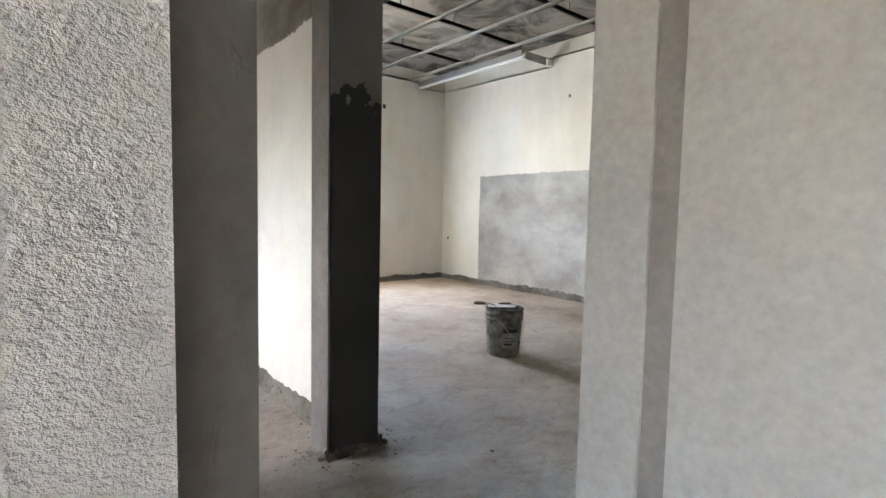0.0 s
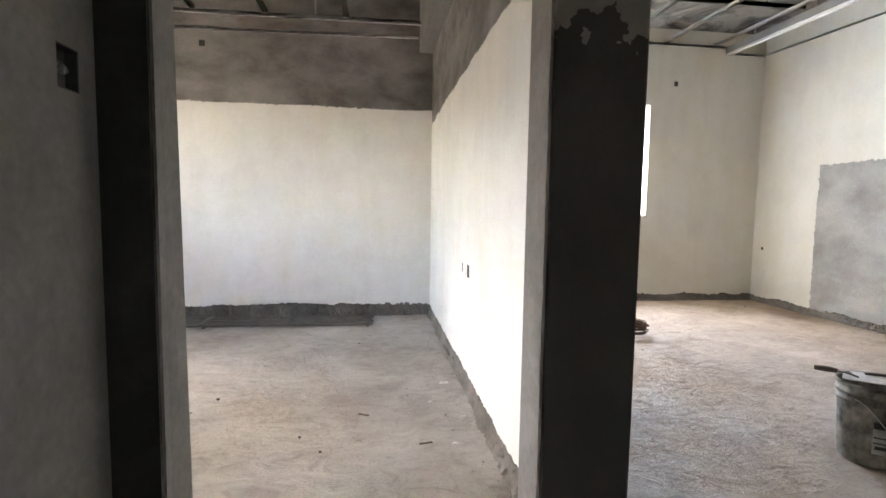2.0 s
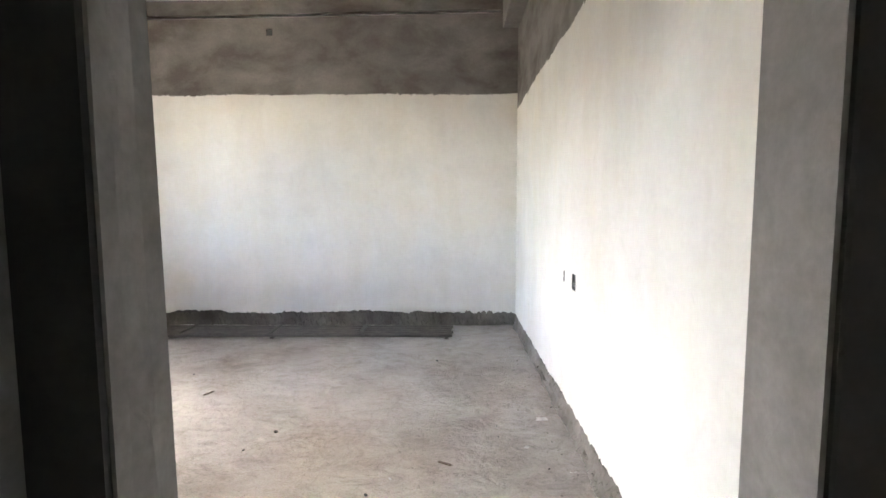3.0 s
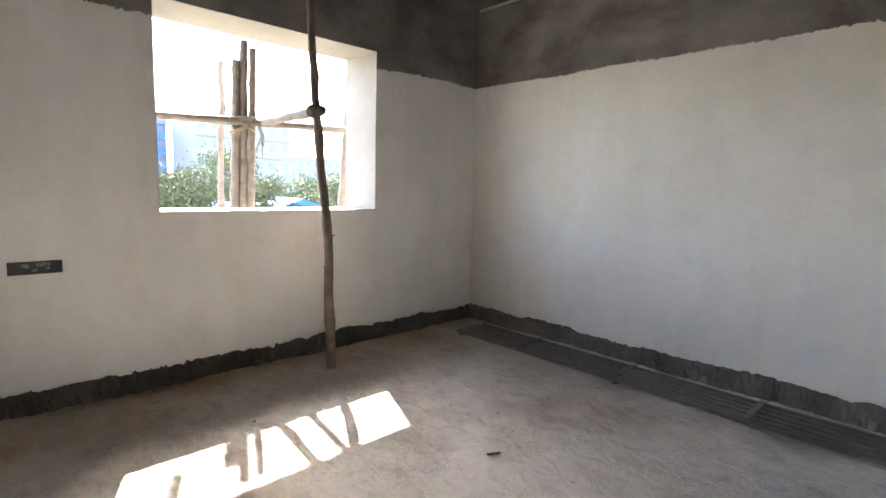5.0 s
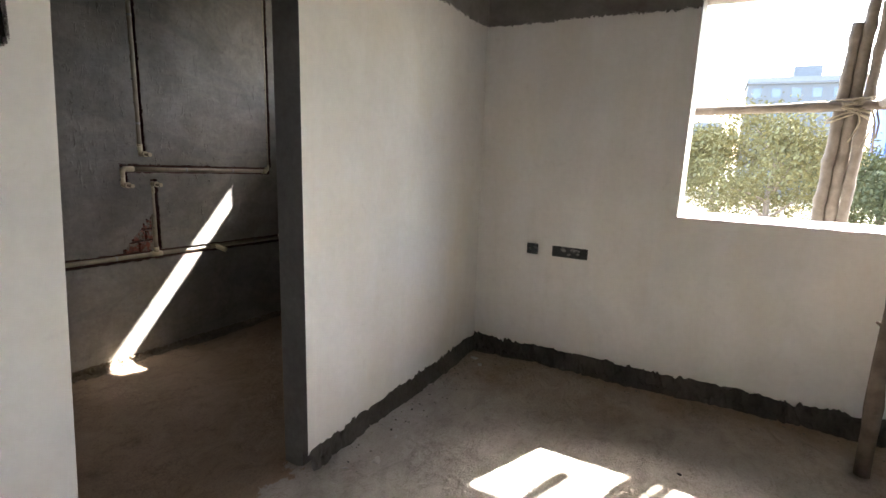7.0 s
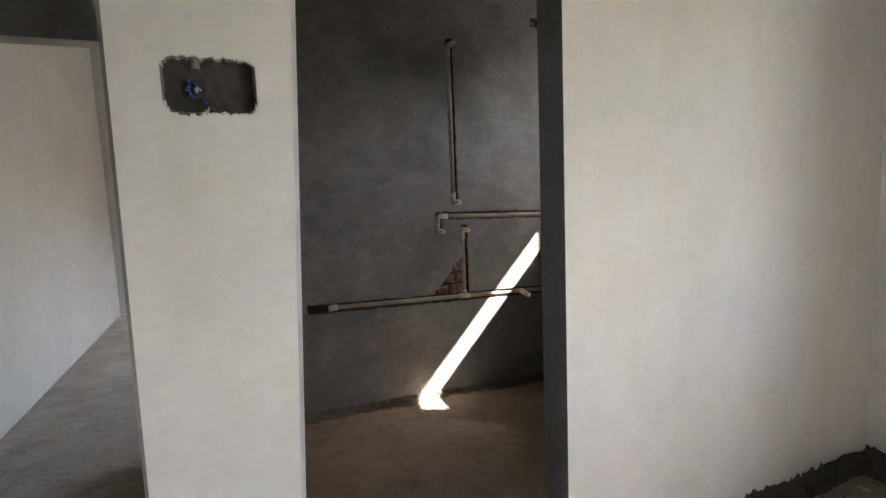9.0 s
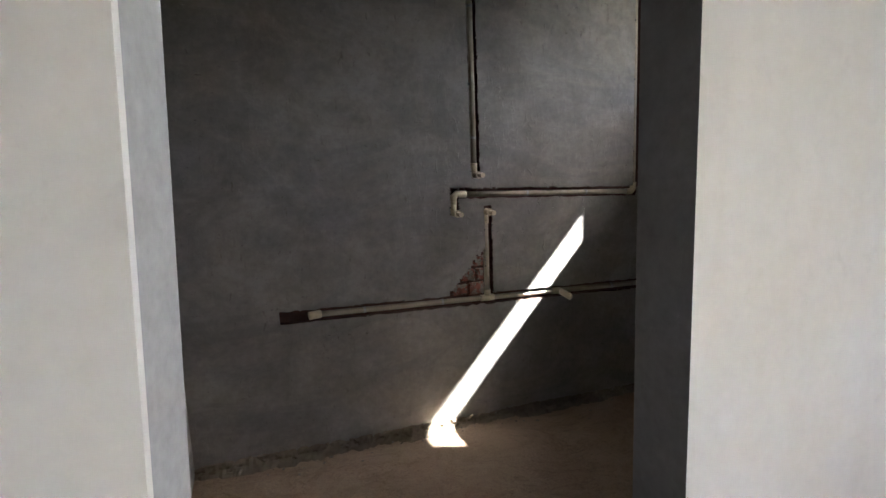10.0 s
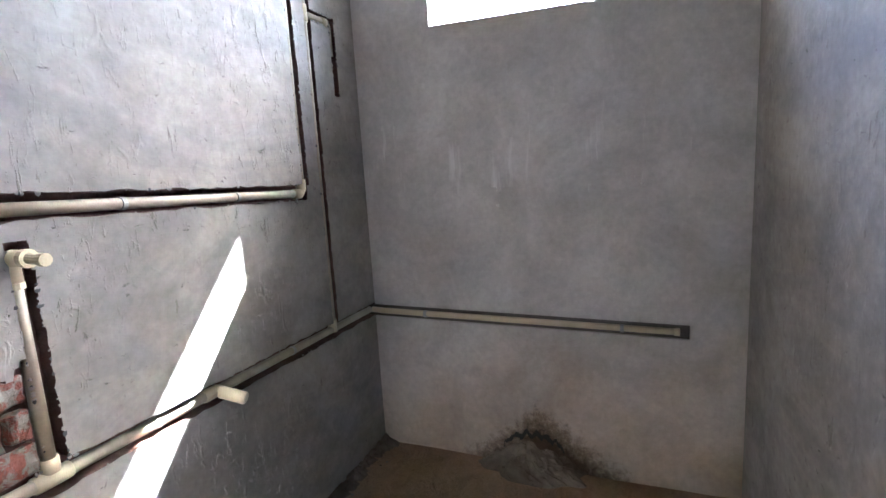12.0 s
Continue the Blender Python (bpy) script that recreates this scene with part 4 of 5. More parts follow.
cold = thing("water_pipe", "cream plastic water pipe laid in a wall chase", "water pipe", at=(0, 0, 0), group="water pipes")
xs = [-0.115 - 2.265 * k / 10 for k in range(11)]
part("pipe", bm_tube([(x, YC, pz(x, 0.676)) for x in xs], PR, 12), M_PVC, cold, smooth=True)
part("end_cap", fitting(None, (-0.117, YC + 0.006, pz(-0.115, 0.676)), PR * 1.4, 0.05, (1, 0.3, 0)), M_PVC2, cold, smooth=True)
part("pipe", bm_tube([(-1.005, YC, 0.69), (-1.005, YC, 1.10)], PR, 12), M_PVC, cold, smooth=True)
part("tee", fitting(fitting(None, (-1.005, YC, pz(-1.005, 0.676)), PR * 1.3, 0.07, (1, 0, 0.034)), (-1.005, YC, 0.705), PR * 1.3, 0.03), M_PVC2, cold, smooth=True)
elbow_outlet(cold, -1.005, 1.125, False)
for x in (-0.35, -0.75, -1.25, -1.8):
    part("pipe_clip", fitting(None, (x, YC + 0.001, pz(x, 0.676)), PR * 1.12, 0.012, (1, 0, 0.03)), M_GI, cold)
bm = bm_tube([(-1.40, YC, pz(-1.40, 0.676)), (-1.45, YC, pz(-1.45, 0.676)), (-1.452, YC + 0.012, pz(-1.45, 0.672)), (-1.456, YC + 0.055, pz(-1.45, 0.664)), (-1.460, YC + 0.088, pz(-1.45, 0.657))], PR * 1.28, 12)
part("outlet", bm, M_PVC2, cold, "cream plastic outlet elbow", True)
part("pipe", bm_tube([(-2.065, YC, pz(-2.065, 0.68)), (-2.065, YC, 2.56)], PR, 12), M_PVC, cold, smooth=True)
part("tee", fitting(None, (-2.065, YC, pz(-2.065, 0.69)), PR * 1.3, 0.05), M_PVC2, cold, smooth=True)
part("pipe", bm_tube([(-2.065, YC, 1.83), (-2.21, YC, 1.83), (-2.228, YC, 1.822), (-2.23, YC, 1.805), (-2.23, YC, 1.71)], PR * 0.95, 12), M_PVC, cold, smooth=True)
part("tee", fitting(None, (-2.065, YC, 1.83), PR * 1.3, 0.06), M_PVC2, cold, smooth=True)
part("coupling", fitting(None, (-2.195, YC, 1.83), PR * 1.28, 0.035, (1, 0, 0)), M_PVC2, cold, smooth=True)
part("pipe", bm_tube([(XW + 0.004, YP - 0.012, 0.626), (XW + 0.004, YP + 0.05, 0.622), (XW + 0.004, 3.27, 0.588)], PR * 0.92, 12), M_PVC2, cold, smooth=True)
part("end_cap", fitting(None, (XW + 0.004, 3.265, 0.588), PR * 1.1, 0.02, (0, 1, 0)), M_PVC2, cold, smooth=True)
for y in (2.25, 3.07):
    part("pipe_clip", fitting(None, (XW + 0.005, y, 0.622 - 0.028 * (y - 2.0)), PR * 1.15, 0.014, (0, 1, 0)), M_GI, cold)

hot = thing("water_pipe", "cream plastic pipe with elbow outlets in a wall chase", "water pipe", at=(0, 0, 0), group="water pipes")
zh = 1.220
part("pipe", bm_tube([(x, YC, pz(x, zh)) for x in (-0.87, -1.2, -1.6, -1.925)], PR, 12), M_PVC, hot, smooth=True)
part("corner", bm_tube([(-0.90, YC, pz(-0.9, zh)), (-0.847, YC, pz(-0.86, zh)), (-0.832, YC, pz(-0.85, zh - 0.012)), (-0.83, YC, pz(-0.83, zh - 0.05))], PR * 1.3, 12), M_PVC2, hot, smooth=True)
elbow_outlet(hot, -0.83, 1.135, True)
part("corner", bm_tube([(-1.90, YC, pz(-1.93, zh)), (-1.935, YC, pz(-1.97, zh)), (-1.95, YC, pz(-1.95, zh + 0.014)), (-1.95, YC, pz(-1.95, zh + 0.05))], PR * 1.3, 12), M_PVC2, hot, smooth=True)
part("pipe", bm_tube([(-1.95, YC, pz(-1.95, zh + 0.03)), (-1.95, YC, 2.56)], PR, 12), M_PVC, hot, smooth=True)
for x in (-1.25, -1.62):
    part("pipe_clip", fitting(None, (x, YC + 0.001, pz(x, zh)), PR * 1.12, 0.012, (1, 0, 0.03)), M_GI, hot)

shower = thing("water_pipe", "upright cream plastic pipe with an outlet at each end", "water pipe", at=(0, 0, 0), group="water pipes")
part("pipe", bm_tube([(-0.95, YC, 1.345), (-0.952, YC, 1.8), (-0.95, YC, 2.27)], PR, 12), M_PVC, shower, smooth=True)
elbow_outlet(shower, -0.95, 1.32, True)
elbow_outlet(shower, -0.95, 2.30, False)
for z in (1.5, 2.12):
    part("pipe_clip", fitting(None, (-0.95, YC + 0.001, z), PR * 1.12, 0.012), M_GI, shower)

# broken plaster that bares the brickwork
bare = thing("broken_plaster", "patch of broken plaster baring red bricks", "bare brick", at=(0, 0, 0))
random.seed(4)
for x0, x1, z0, z1 in ((-0.988, -0.90, 0.705, 0.765), (-0.89, -0.81, 0.708, 0.763), (-0.985, -0.945, 0.778, 0.838), (-0.935, -0.86, 0.776, 0.836), (-0.986, -0.92, 0.85, 0.905)):
    bm = bm_box(x0, x1, YP - 0.034, YP - 0.012, z0, z1, 0.006)
    bmesh.ops.subdivide_edges(bm, edges=bm.edges[:], cuts=2, use_grid_fill=True)
    for v in bm.verts:
        v.co += Vector((noise.noise(v.co * 60), noise.noise(v.co * 60 + Vector((5, 0, 0))), noise.noise(v.co * 60 + Vector((0, 9, 0))))) * 0.007
    part("brick", bm, M_BRICK, bare)

# dug-out hole with rubble at the foot of the outer bathroom wall
rub = thing("rubble_heap", "heap of broken mortar in a hole at the wall foot", "rubble", at=(XW, 2.71, ground(XW, 2.71)))
bm = bmesh.new()
grid = []
for i in range(15):
    r = i / 14
    ring = []
    for k in range(41):
        a = math.pi * k / 40
        rn = 1 + 0.35 * noise.noise((math.cos(a) * 2.5, math.sin(a) * 2.5, 3.3)) * r
        y, x = -0.27 * r * rn * math.cos(a), 0.14 * r * rn * math.sin(a)
        cr = noise.noise((x * 26, y * 26, 1.5)) + 0.6 * noise.noise((x * 60, y * 60, 4.5))
        h = 0.105 * (1 - r) ** 0.8 * (1 + 0.5 * noise.noise((x * 12, y * 12, 8))) + (0.030 * round(cr * 2) / 2) * (1 - r) ** 0.4
        ring.append(bm.verts.new((x, y, max(h, 0.004 * (1 - r)) - 0.006 * r)))
    grid.append(ring)
for p, q in zip(grid, grid[1:]):
    for k in range(40):
        bm.faces.new((p[k], p[k + 1], q[k + 1], q[k]))
bmesh.ops.remove_doubles(bm, verts=bm.verts[:], dist=0.0005)
bmesh.ops.recalc_face_normals(bm, faces=bm.faces)
part("mound", bm, M_MOUND, rub)
# thin black arc laid on the wall in place of the gap's shade
bm = bmesh.new()
row = []
for k in range(40):
    a = math.pi * k / 39
    y, z = -0.13 * math.cos(a), 0.07 + 0.085 * math.sin(a) + 0.022 * noise.noise((k * 0.45, 3, 3))
    th = 0.020 * math.sin(a) * (1 + 0.9 * noise.noise((k * 0.6, 8, 1))) + 0.003
    row.append([bm.verts.new((0.0035 + 0.002 * noise.noise((k, 1, 1)), y, z)), bm.verts.new((0.0035, y * 0.985, z - th - 0.004))])
for p, q in zip(row, row[1:]):
    bm.faces.new((p[0], p[1], q[1], q[0]))
bmesh.ops.solidify(bm, geom=bm.faces[:], thickness=0.003)
part("gap_shade", bm, M_BLACK, rub, "jagged black strip for the shade in the gap above the rubble")

# crumbled plaster along the chases
random.seed(21)
for mat, nm, cnt, lab in ((M_BATH, "plaster_crumbs", 420, "grey plaster crumbs along the pipe chases"), (M_BOX, "chipped_spots", 150, "dark chips along the pipe chases")):
    bm = bmesh.new()
    for k in range(cnt):
        x0, x1, z0, z1 = random.choice(CHASES[:9])
        if x1 - x0 > z1 - z0:
            p = (random.uniform(x0, x1), random.choice((z0, z1, z1)))
        else:
            p = (random.choice((x0, x1)), random.uniform(z0, z1))
        x, y, z = warp_bath((p[0], YP, p[1]))
        r = random.uniform(0.0015, 0.0045)
        bmesh.ops.create_icosphere(bm, subdivisions=1, radius=r, matrix=Matrix.Translation((x, YP - 0.0005, z)) @ Matrix.Diagonal((random.uniform(0.8, 2.2), 0.3, random.uniform(0.7, 1.9), 1)))
    tagged(obj(nm, bm, mat), lab, "plaster crumbs", kind="stuff")

# ---------------------------------------------------------------- bedroom things


def pole(parent, name, pts, r0, r1, mat, seed, n=26, wob=0.012):
    """A natural pole with knots and a slight wander through pts."""
    pts = [Vector(p) for p in pts]
    out, rad = [], []
    for k in range(n):
        t = k / (n - 1) * (len(pts) - 1)
        i = min(int(t), len(pts) - 2)
        p = pts[i].lerp(pts[i + 1], t - i)
        p += Vector((noise.noise((seed, k * 0.35, 0)), noise.noise((seed, k * 0.35, 9)), noise.noise((seed, k * 0.35, 17)) * 0.2)) * wob
        out.append(p)
        r = r0 + (r1 - r0) * k / (n - 1)
        rad.append(r * (1.0 + 0.10 * noise.noise((seed, k * 1.3, 4)) + (0.22 if (k + int(seed)) % 6 == 0 else 0)))
    return part(name, bm_tube(out, rad, 10), mat, parent, smooth=True)


prop = thing("prop_pole", "crooked bark-covered wooden prop from floor to slab", "prop pole", at=(-1.97, 5.92, ZA))
pole(prop, "shaft", [(0, 0, -0.01), (-0.035, -0.012, 0.97), (-0.09, -0.06, 1.77), (-0.10, -0.09, 2.27), (-0.12, -0.12, SLAB - ZA)], 0.034, 0.024, M_WOODDARK, 3, 34, 0.008)
for k in range(8):
    z = 0.32 + 0.21 * k
    a = 2.4 * k
    y = -0.012 * z / 0.97 if z < 0.97 else -0.012 - 0.048 * (z - 0.97) / 0.8
    x = -0.035 * z / 0.97 if z < 0.97 else -0.035 - 0.055 * (z - 0.97) / 0.8
    part("knot", bm_tube([(x + 0.02 * math.cos(a), y + 0.02 * math.sin(a), z), (x + 0.048 * math.cos(a), y + 0.048 * math.sin(a), z + 0.018)], [0.012, 0.006], 7), M_WOODDARK, prop)
tie = thing("tie_pole", "short pale wooden pole tied to the prop through the window", "scaffold pole", at=(-2.02, 5.85, 1.745))
pole(tie, "shaft", [(0.03, 0.01, 0.0), (-0.5, 0.06, 0.01), (-1.28, 0.14, 0.03)], 0.034, 0.030, M_WOOD, 8, 14, 0.008)
bm = bmesh.new()
for k in range(5):
    c = Vector((-0.03 - 0.012 * k, 0.0, 0.0))
    bm_tube([c + Vector((random.uniform(-0.006, 0.006), 0.045 * math.cos(a), 0.045 * math.sin(a))) for a in [2 * math.pi * j / 14 for j in range(15)]], 0.006, 6, bm)
part("lashing", bm, M_ROPE, tie, "coir rope lashing")

scaf = thing("scaffold", "lashed wooden scaffold poles outside the window", "scaffold", at=(-3.3, 5.85, -3.6))
pole(scaf, "upright", [(0.0, -0.04, 0), (0.0, -0.02, 4.6), (0.02, 0.01, 6.04)], 0.041, 0.034, M_WOOD, 11, 60, 0.006)
pole(scaf, "upright", [(0.01, -0.12, 0), (0.0, -0.093, 4.6), (0.01, -0.055, 5.87)], 0.038, 0.032, M_WOOD, 21, 60, 0.006)
pole(scaf, "upright", [(0.03, 0.03, 0), (0.03, 0.040, 4.6), (0.05, 0.075, 5.98)], 0.034, 0.028, M_WOOD, 31, 60, 0.006)
pole(scaf, "upright", [(-0.70, 0.03, 0), (-0.70, 0.04, 4.6), (-0.63, 0.06, 5.98)], 0.034, 0.026, M_WOOD, 41, 26, 0.025)
pole(scaf, "upright", [(0.0, 0.96, 0), (0.0, 0.98, 4.6), (0.0, 1.06, 5.7), (0.0, 1.1, 6.5)], 0.036, 0.030, M_WOOD, 51, 26, 0.015)
# unseen upper lift, added so its braces cast gaps in the sun patch
pole(scaf, "upright", [(-0.62, -1.9, 0), (-0.62, -1.9, 7.2)], 0.04, 0.034, M_WOOD, 71, 26, 0.02)
pole(scaf, "upright", [(-0.62, 2.1, 0), (-0.62, 2.1, 7.2)], 0.04, 0.034, M_WOOD, 81, 26, 0.02)
pole(scaf, "ledger", [(-0.58, -2.1, 6.95), (-0.58, 2.3, 6.98)], 0.034, 0.030, M_WOOD, 91, 26, 0.02)
pole(scaf, "unseen_brace", [(-0.60, -0.03, 6.46), (-0.60, 0.0, 7.3)], 0.036, 0.032, M_WOOD, 95, 10, 0.008)
pole(scaf, "unseen_brace", [(-0.60, 0.65, 6.24), (-0.60, 0.78, 6.75), (-0.60, 0.88, 7.3)], 0.036, 0.032, M_WOOD, 97, 10, 0.008)
pole(scaf, "ledger", [(0.10, -1.7, 5.30), (0.10, 0.0, 5.36), (0.10, 1.8, 5.40)], 0.032, 0.030, M_WOOD, 61, 26, 0.02)
bm = bmesh.new()
for k in range(10):
    c = Vector((0.05, -0.03, 5.35 + random.uniform(-0.05, 0.05)))
    tilt = random.uniform(-0.05, 0.05)
    bm_tube([c + Vector((0.085 * math.cos(a), 0.105 * math.sin(a), tilt * math.sin(a))) for a in [2 * math.pi * j / 14 for j in range(15)]], 0.008, 6, bm)
for k in range(4):
    y = random.uniform(-0.1, 0.12)
    bm_tube([(0.13, y, 5.33), (0.15, y + 0.02, 5.25), (0.14, y + random.uniform(-0.03, 0.04), 5.16 - 0.03 * k)], 0.006, 5, bm)
part("lashing", bm, M_ROPE, scaf, "coir rope knot with loose ends")

# flat steel grille lying along the north wall
gr = thing("steel_grille", "long flat steel bar grille lying on the floor", "steel grille", at=(-2.02, 7.25, ZA))
for y in (0.0, 0.046, 0.118, 0.190, 0.262, 0.336):
    off = random.uniform(-0.012, 0.012)
    part("bar", bm_box(off, 3.20 + off, y, y + 0.024, 0.014, 0.036, 0.003), M_IRON, gr)
for x in (0.66, 1.50, 2.34):
    part("cross_bar", bm_box(x, x + 0.036, 0.0, 0.362, 0.036, 0.045, 0.002), M_IRON, gr)
for x in (0.03, 1.53, 3.13):
    part("bearer", bm_box(x, x + 0.03, 0.0, 0.36, -0.006, 0.014, 0.002), M_IRON, gr)

# ---------------------------------------------------------------- large room things
bk = thing("bucket", "grey plastic mason's bucket smeared with dried cement", "bucket", at=(3.54, 4.14, 0.0))
R0, R1, HB = 0.128, 0.150, 0.375
prof = [(0.0, 0.002), (R0 - 0.01, 0.0), (R0, 0.010), (R0 + 0.017, 0.28), (R0 + 0.018, 0.285), (R0 + 0.026, 0.287), (R0 + 0.026, 0.297), (R0 + 0.019, 0.300), (R0 + 0.019, 0.322), (R0 + 0.028, 0.324), (R0 + 0.028, 0.334), (R0 + 0.020, 0.337), (R1 - 0.002, 0.360), (R1 + 0.006, 0.362), (R1 + 0.007, HB), (R1 - 0.002, HB), (R1 - 0.006, 0.36), (R0 - 0.004, 0.25), (0.0, 0.25)]
bm = bm_lathe(prof, 40)
for v in bm.verts:
    r = Vector((v.co.x, v.co.y)).length
    if r > 0.05:
        v.co.x *= 1 + 0.015 * noise.noise(v.co * 9)
        v.co.y *= 1 + 0.015 * noise.noise(v.co * 9)
part("body", bm, M_BUCKET, bk, smooth=True)
bm = bm_lathe([(0.0, 0.262), (0.08, 0.266), (R0 + 0.004, 0.255)], 24)
for v in bm.verts:
    v.co.z += 0.012 * noise.noise(v.co * 25)
part("mortar", bm, M_BUCKETIN, bk, "grey mortar left in the bucket")
pts = [((R0 + 0.03) * math.cos(a), (R0 + 0.03) * math.sin(a), 0.31 - 0.17 * math.sin((a - 3.4) / 2.6 * math.pi) ** 2 * (1 if 3.4 < a < 6.0 else 0)) for a in [3.4 + 2.6 * k / 20 for k in range(21)]]
part("handle", bm_tube(pts, 0.003, 6), M_STEEL, bk, "bent wire handle")
for dz, h, mat, hw in ((0.195, 0.030, M_BLACK, 0.60), (0.075, 0.118, M_LABEL, 0.66), (0.150, 0.007, M_BLACK, 0.50), (0.125, 0.006, M_BLACK, 0.54), (0.098, 0.016, M_BLACK, 0.30)):
    bm = bmesh.new()
    a0 = math.atan2(-2.3, -2.2) + 0.05
    rr = R0 + 0.017 * dz / 0.28 + (0.0035 if mat is M_LABEL else 0.005)
    rows = [[bm.verts.new(((rr + 0.06 * (z - dz)) * math.cos(a0 + hw * (k / 8 - 0.2)), (rr + 0.06 * (z - dz)) * math.sin(a0 + hw * (k / 8 - 0.2)), z)) for k in range(13)] for z in (dz, dz + h)]
    for k in range(12):
        bm.faces.new((rows[0][k], rows[0][k + 1], rows[1][k + 1], rows[1][k]))
    part("label" if mat is M_LABEL else "label_bar", bm, mat, bk)
trowel = thing("trowel", "mason's steel trowel resting across the bucket rim", "trowel", at=(3.49, 4.13, 0.386))
bm = bmesh.new()
o = [(-0.10, -0.06), (0.10, -0.045), (0.12, 0.0), (0.10, 0.05), (-0.10, 0.06)]
top = [bm.verts.new((x, y, 0.004 + 0.02 * x)) for x, y in o]
bot = [bm.verts.new((x, y, 0.0 + 0.02 * x)) for x, y in o]
bm.faces.new(top)
bm.faces.new(bot[::-1])
for k in range(5):
    bm.faces.new((bot[k], bot[(k + 1) % 5], top[(k + 1) % 5], top[k]))
part("blade", bm, M_PLASTERED, trowel, "plaster-smeared steel blade")
part("shank", bm_tube([(-0.04, 0, 0.006), (-0.09, 0.0, 0.018), (-0.13, 0.0, 0.018)], 0.005, 8), M_STEEL, trowel)
part("grip", bm_tube([(-0.12, 0, 0.018), (-0.16, 0, 0.019), (-0.21, 0, 0.017)], [0.010, 0.014, 0.011], 10), M_WOODDARK, trowel, "dark wooden grip")
trowel.rotation_euler = (0, 0, radians(-48))
scraper = thing("plaster_float", "pale wooden plaster float lying on the bucket rim", "plaster float", at=(3.59, 4.18, 0.379))
part("board", bm_box(-0.10, 0.10, -0.035, 0.035, 0, 0.008, 0.001), M_PLASTERED, scraper)
part("grip", bm_tube([(-0.05, 0, 0.010), (-0.03, 0, 0.014), (0.03, 0, 0.014), (0.05, 0, 0.010)], 0.007, 8), M_WOOD, scraper)
scraper.rotation_euler = (0, 0, radians(-30))

coil = thing("wire_coil", "coil of rusty binding wire on the floor", "wire coil", at=(3.56, 6.45, 0.0))
bm = bmesh.new()
pts = []
for k in range(520):
    a = k * 0.25
    turn = k // 25
    r = 0.125 + 0.045 * noise.noise((turn * 0.9, 1, 1)) + 0.012 * noise.noise((k * 0.08, 4, 1))
    lean = 0.35 * noise.noise((turn * 1.3, 7, 3))
    x, y = r * math.cos(a) + 0.03 * noise.noise((turn * 0.7, 2, 8)), r * math.sin(a) + 0.03 * noise.noise((turn * 0.7, 5, 2))
    pts.append((x, y, max(0.004, 0.035 + 0.10 * (k / 520) + lean * (x * 0.9 + y * 0.5))))
part("wire", bm_tube(pts, 0.0042, 5, bm), M_RUST, coil)

# ---------------------------------------------------------------- litter on the floors
random.seed(12)


def scrap(name, x, y, size, mat, label, category, flat=0.25):
    e = thing(name, label, category, at=(x, y, ground(x, y)), group=category)
    bm = bmesh.new()
    bmesh.ops.create_icosphere(bm, subdivisions=2, radius=size, matrix=Matrix.Translation((0, 0, size * flat * 0.6)) @ Matrix.Diagonal((1.0, random.uniform(0.4, 0.8), flat, 1)))
    for v in bm.verts:
        v.co += Vector((noise.noise(v.co * 40 + Vector((x, y, 0))), noise.noise(v.co * 40 + Vector((y, x, 3))), 0.3 * noise.noise(v.co * 40))) * size * 0.5
    part("piece", bm, mat, e)
    e.rotation_euler = (0, 0, random.uniform(0, 6))


for x, y, s in ((-0.84, 3.87, 0.035), (-1.06, 3.83, 0.018), (-0.72, 3.78, 0.016), (-2.2, 3.75, 0.03), (-2.12, 3.83, 0.02), (1.55, 5.2, 0.02), (0.9, 4.9, 0.012)):
    scrap("mortar_crumb", x, y, s, M_CHALK, "pale crumb of plaster on the floor", "plaster crumb")
for k in range(24):
    x, y = random.choice(((random.uniform(-2.2, 1.7), random.uniform(3.8, 7.0)), (random.uniform(2.1, 5.8), random.uniform(2.0, 7.8)), (random.uniform(-2.2, 1.7), random.uniform(4.2, 5.6))))
    scrap("mortar_crumb", x, y, random.uniform(0.005, 0.013), random.choice((M_RUBBLE, M_BOX, M_STRIP)), "small dark crumb of mortar on the floor", "plaster crumb", 0.5)
for x, y, w in ((1.68, 5.52, 0.06), (1.72, 4.95, 0.03), (1.62, 4.61, 0.03)):
    e = thing("paper_scrap", "torn white paper scrap on the floor", "paper scrap", at=(x, y, ground(x, y) + 0.002), group="paper scraps")
    bm = bmesh.new()
    g = [[bm.verts.new((w * (i / 3 - 0.5) * random.uniform(0.8, 1.2), w * 0.5 * (j / 2 - 0.5), 0.002 + random.uniform(0, 0.010))) for i in range(4)] for j in range(3)]
    for j in range(2):
        for i in range(3):
            bm.faces.new((g[j][i], g[j][i + 1], g[j + 1][i + 1], g[j + 1][i]))
    bmesh.ops.solidify(bm, geom=bm.faces[:], thickness=0.0008)
    part("sheet", bm, M_PAPER, e)
for x, y, a in ((1.14, 5.03, -0.5), (1.47, 4.64, 0.2), (-0.4, 5.9, 1.1)):
    e = thing("wood_splinter", "dark wood splinter on the floor", "splinter", at=(x, y, ground(x, y) + 0.001), group="splinters")
    part("stick", bm_box(-0.035, 0.035, -0.005, 0.005, 0, 0.007, 0.001), M_WOODDARK, e)
    e.rotation_euler = (0, 0, a)
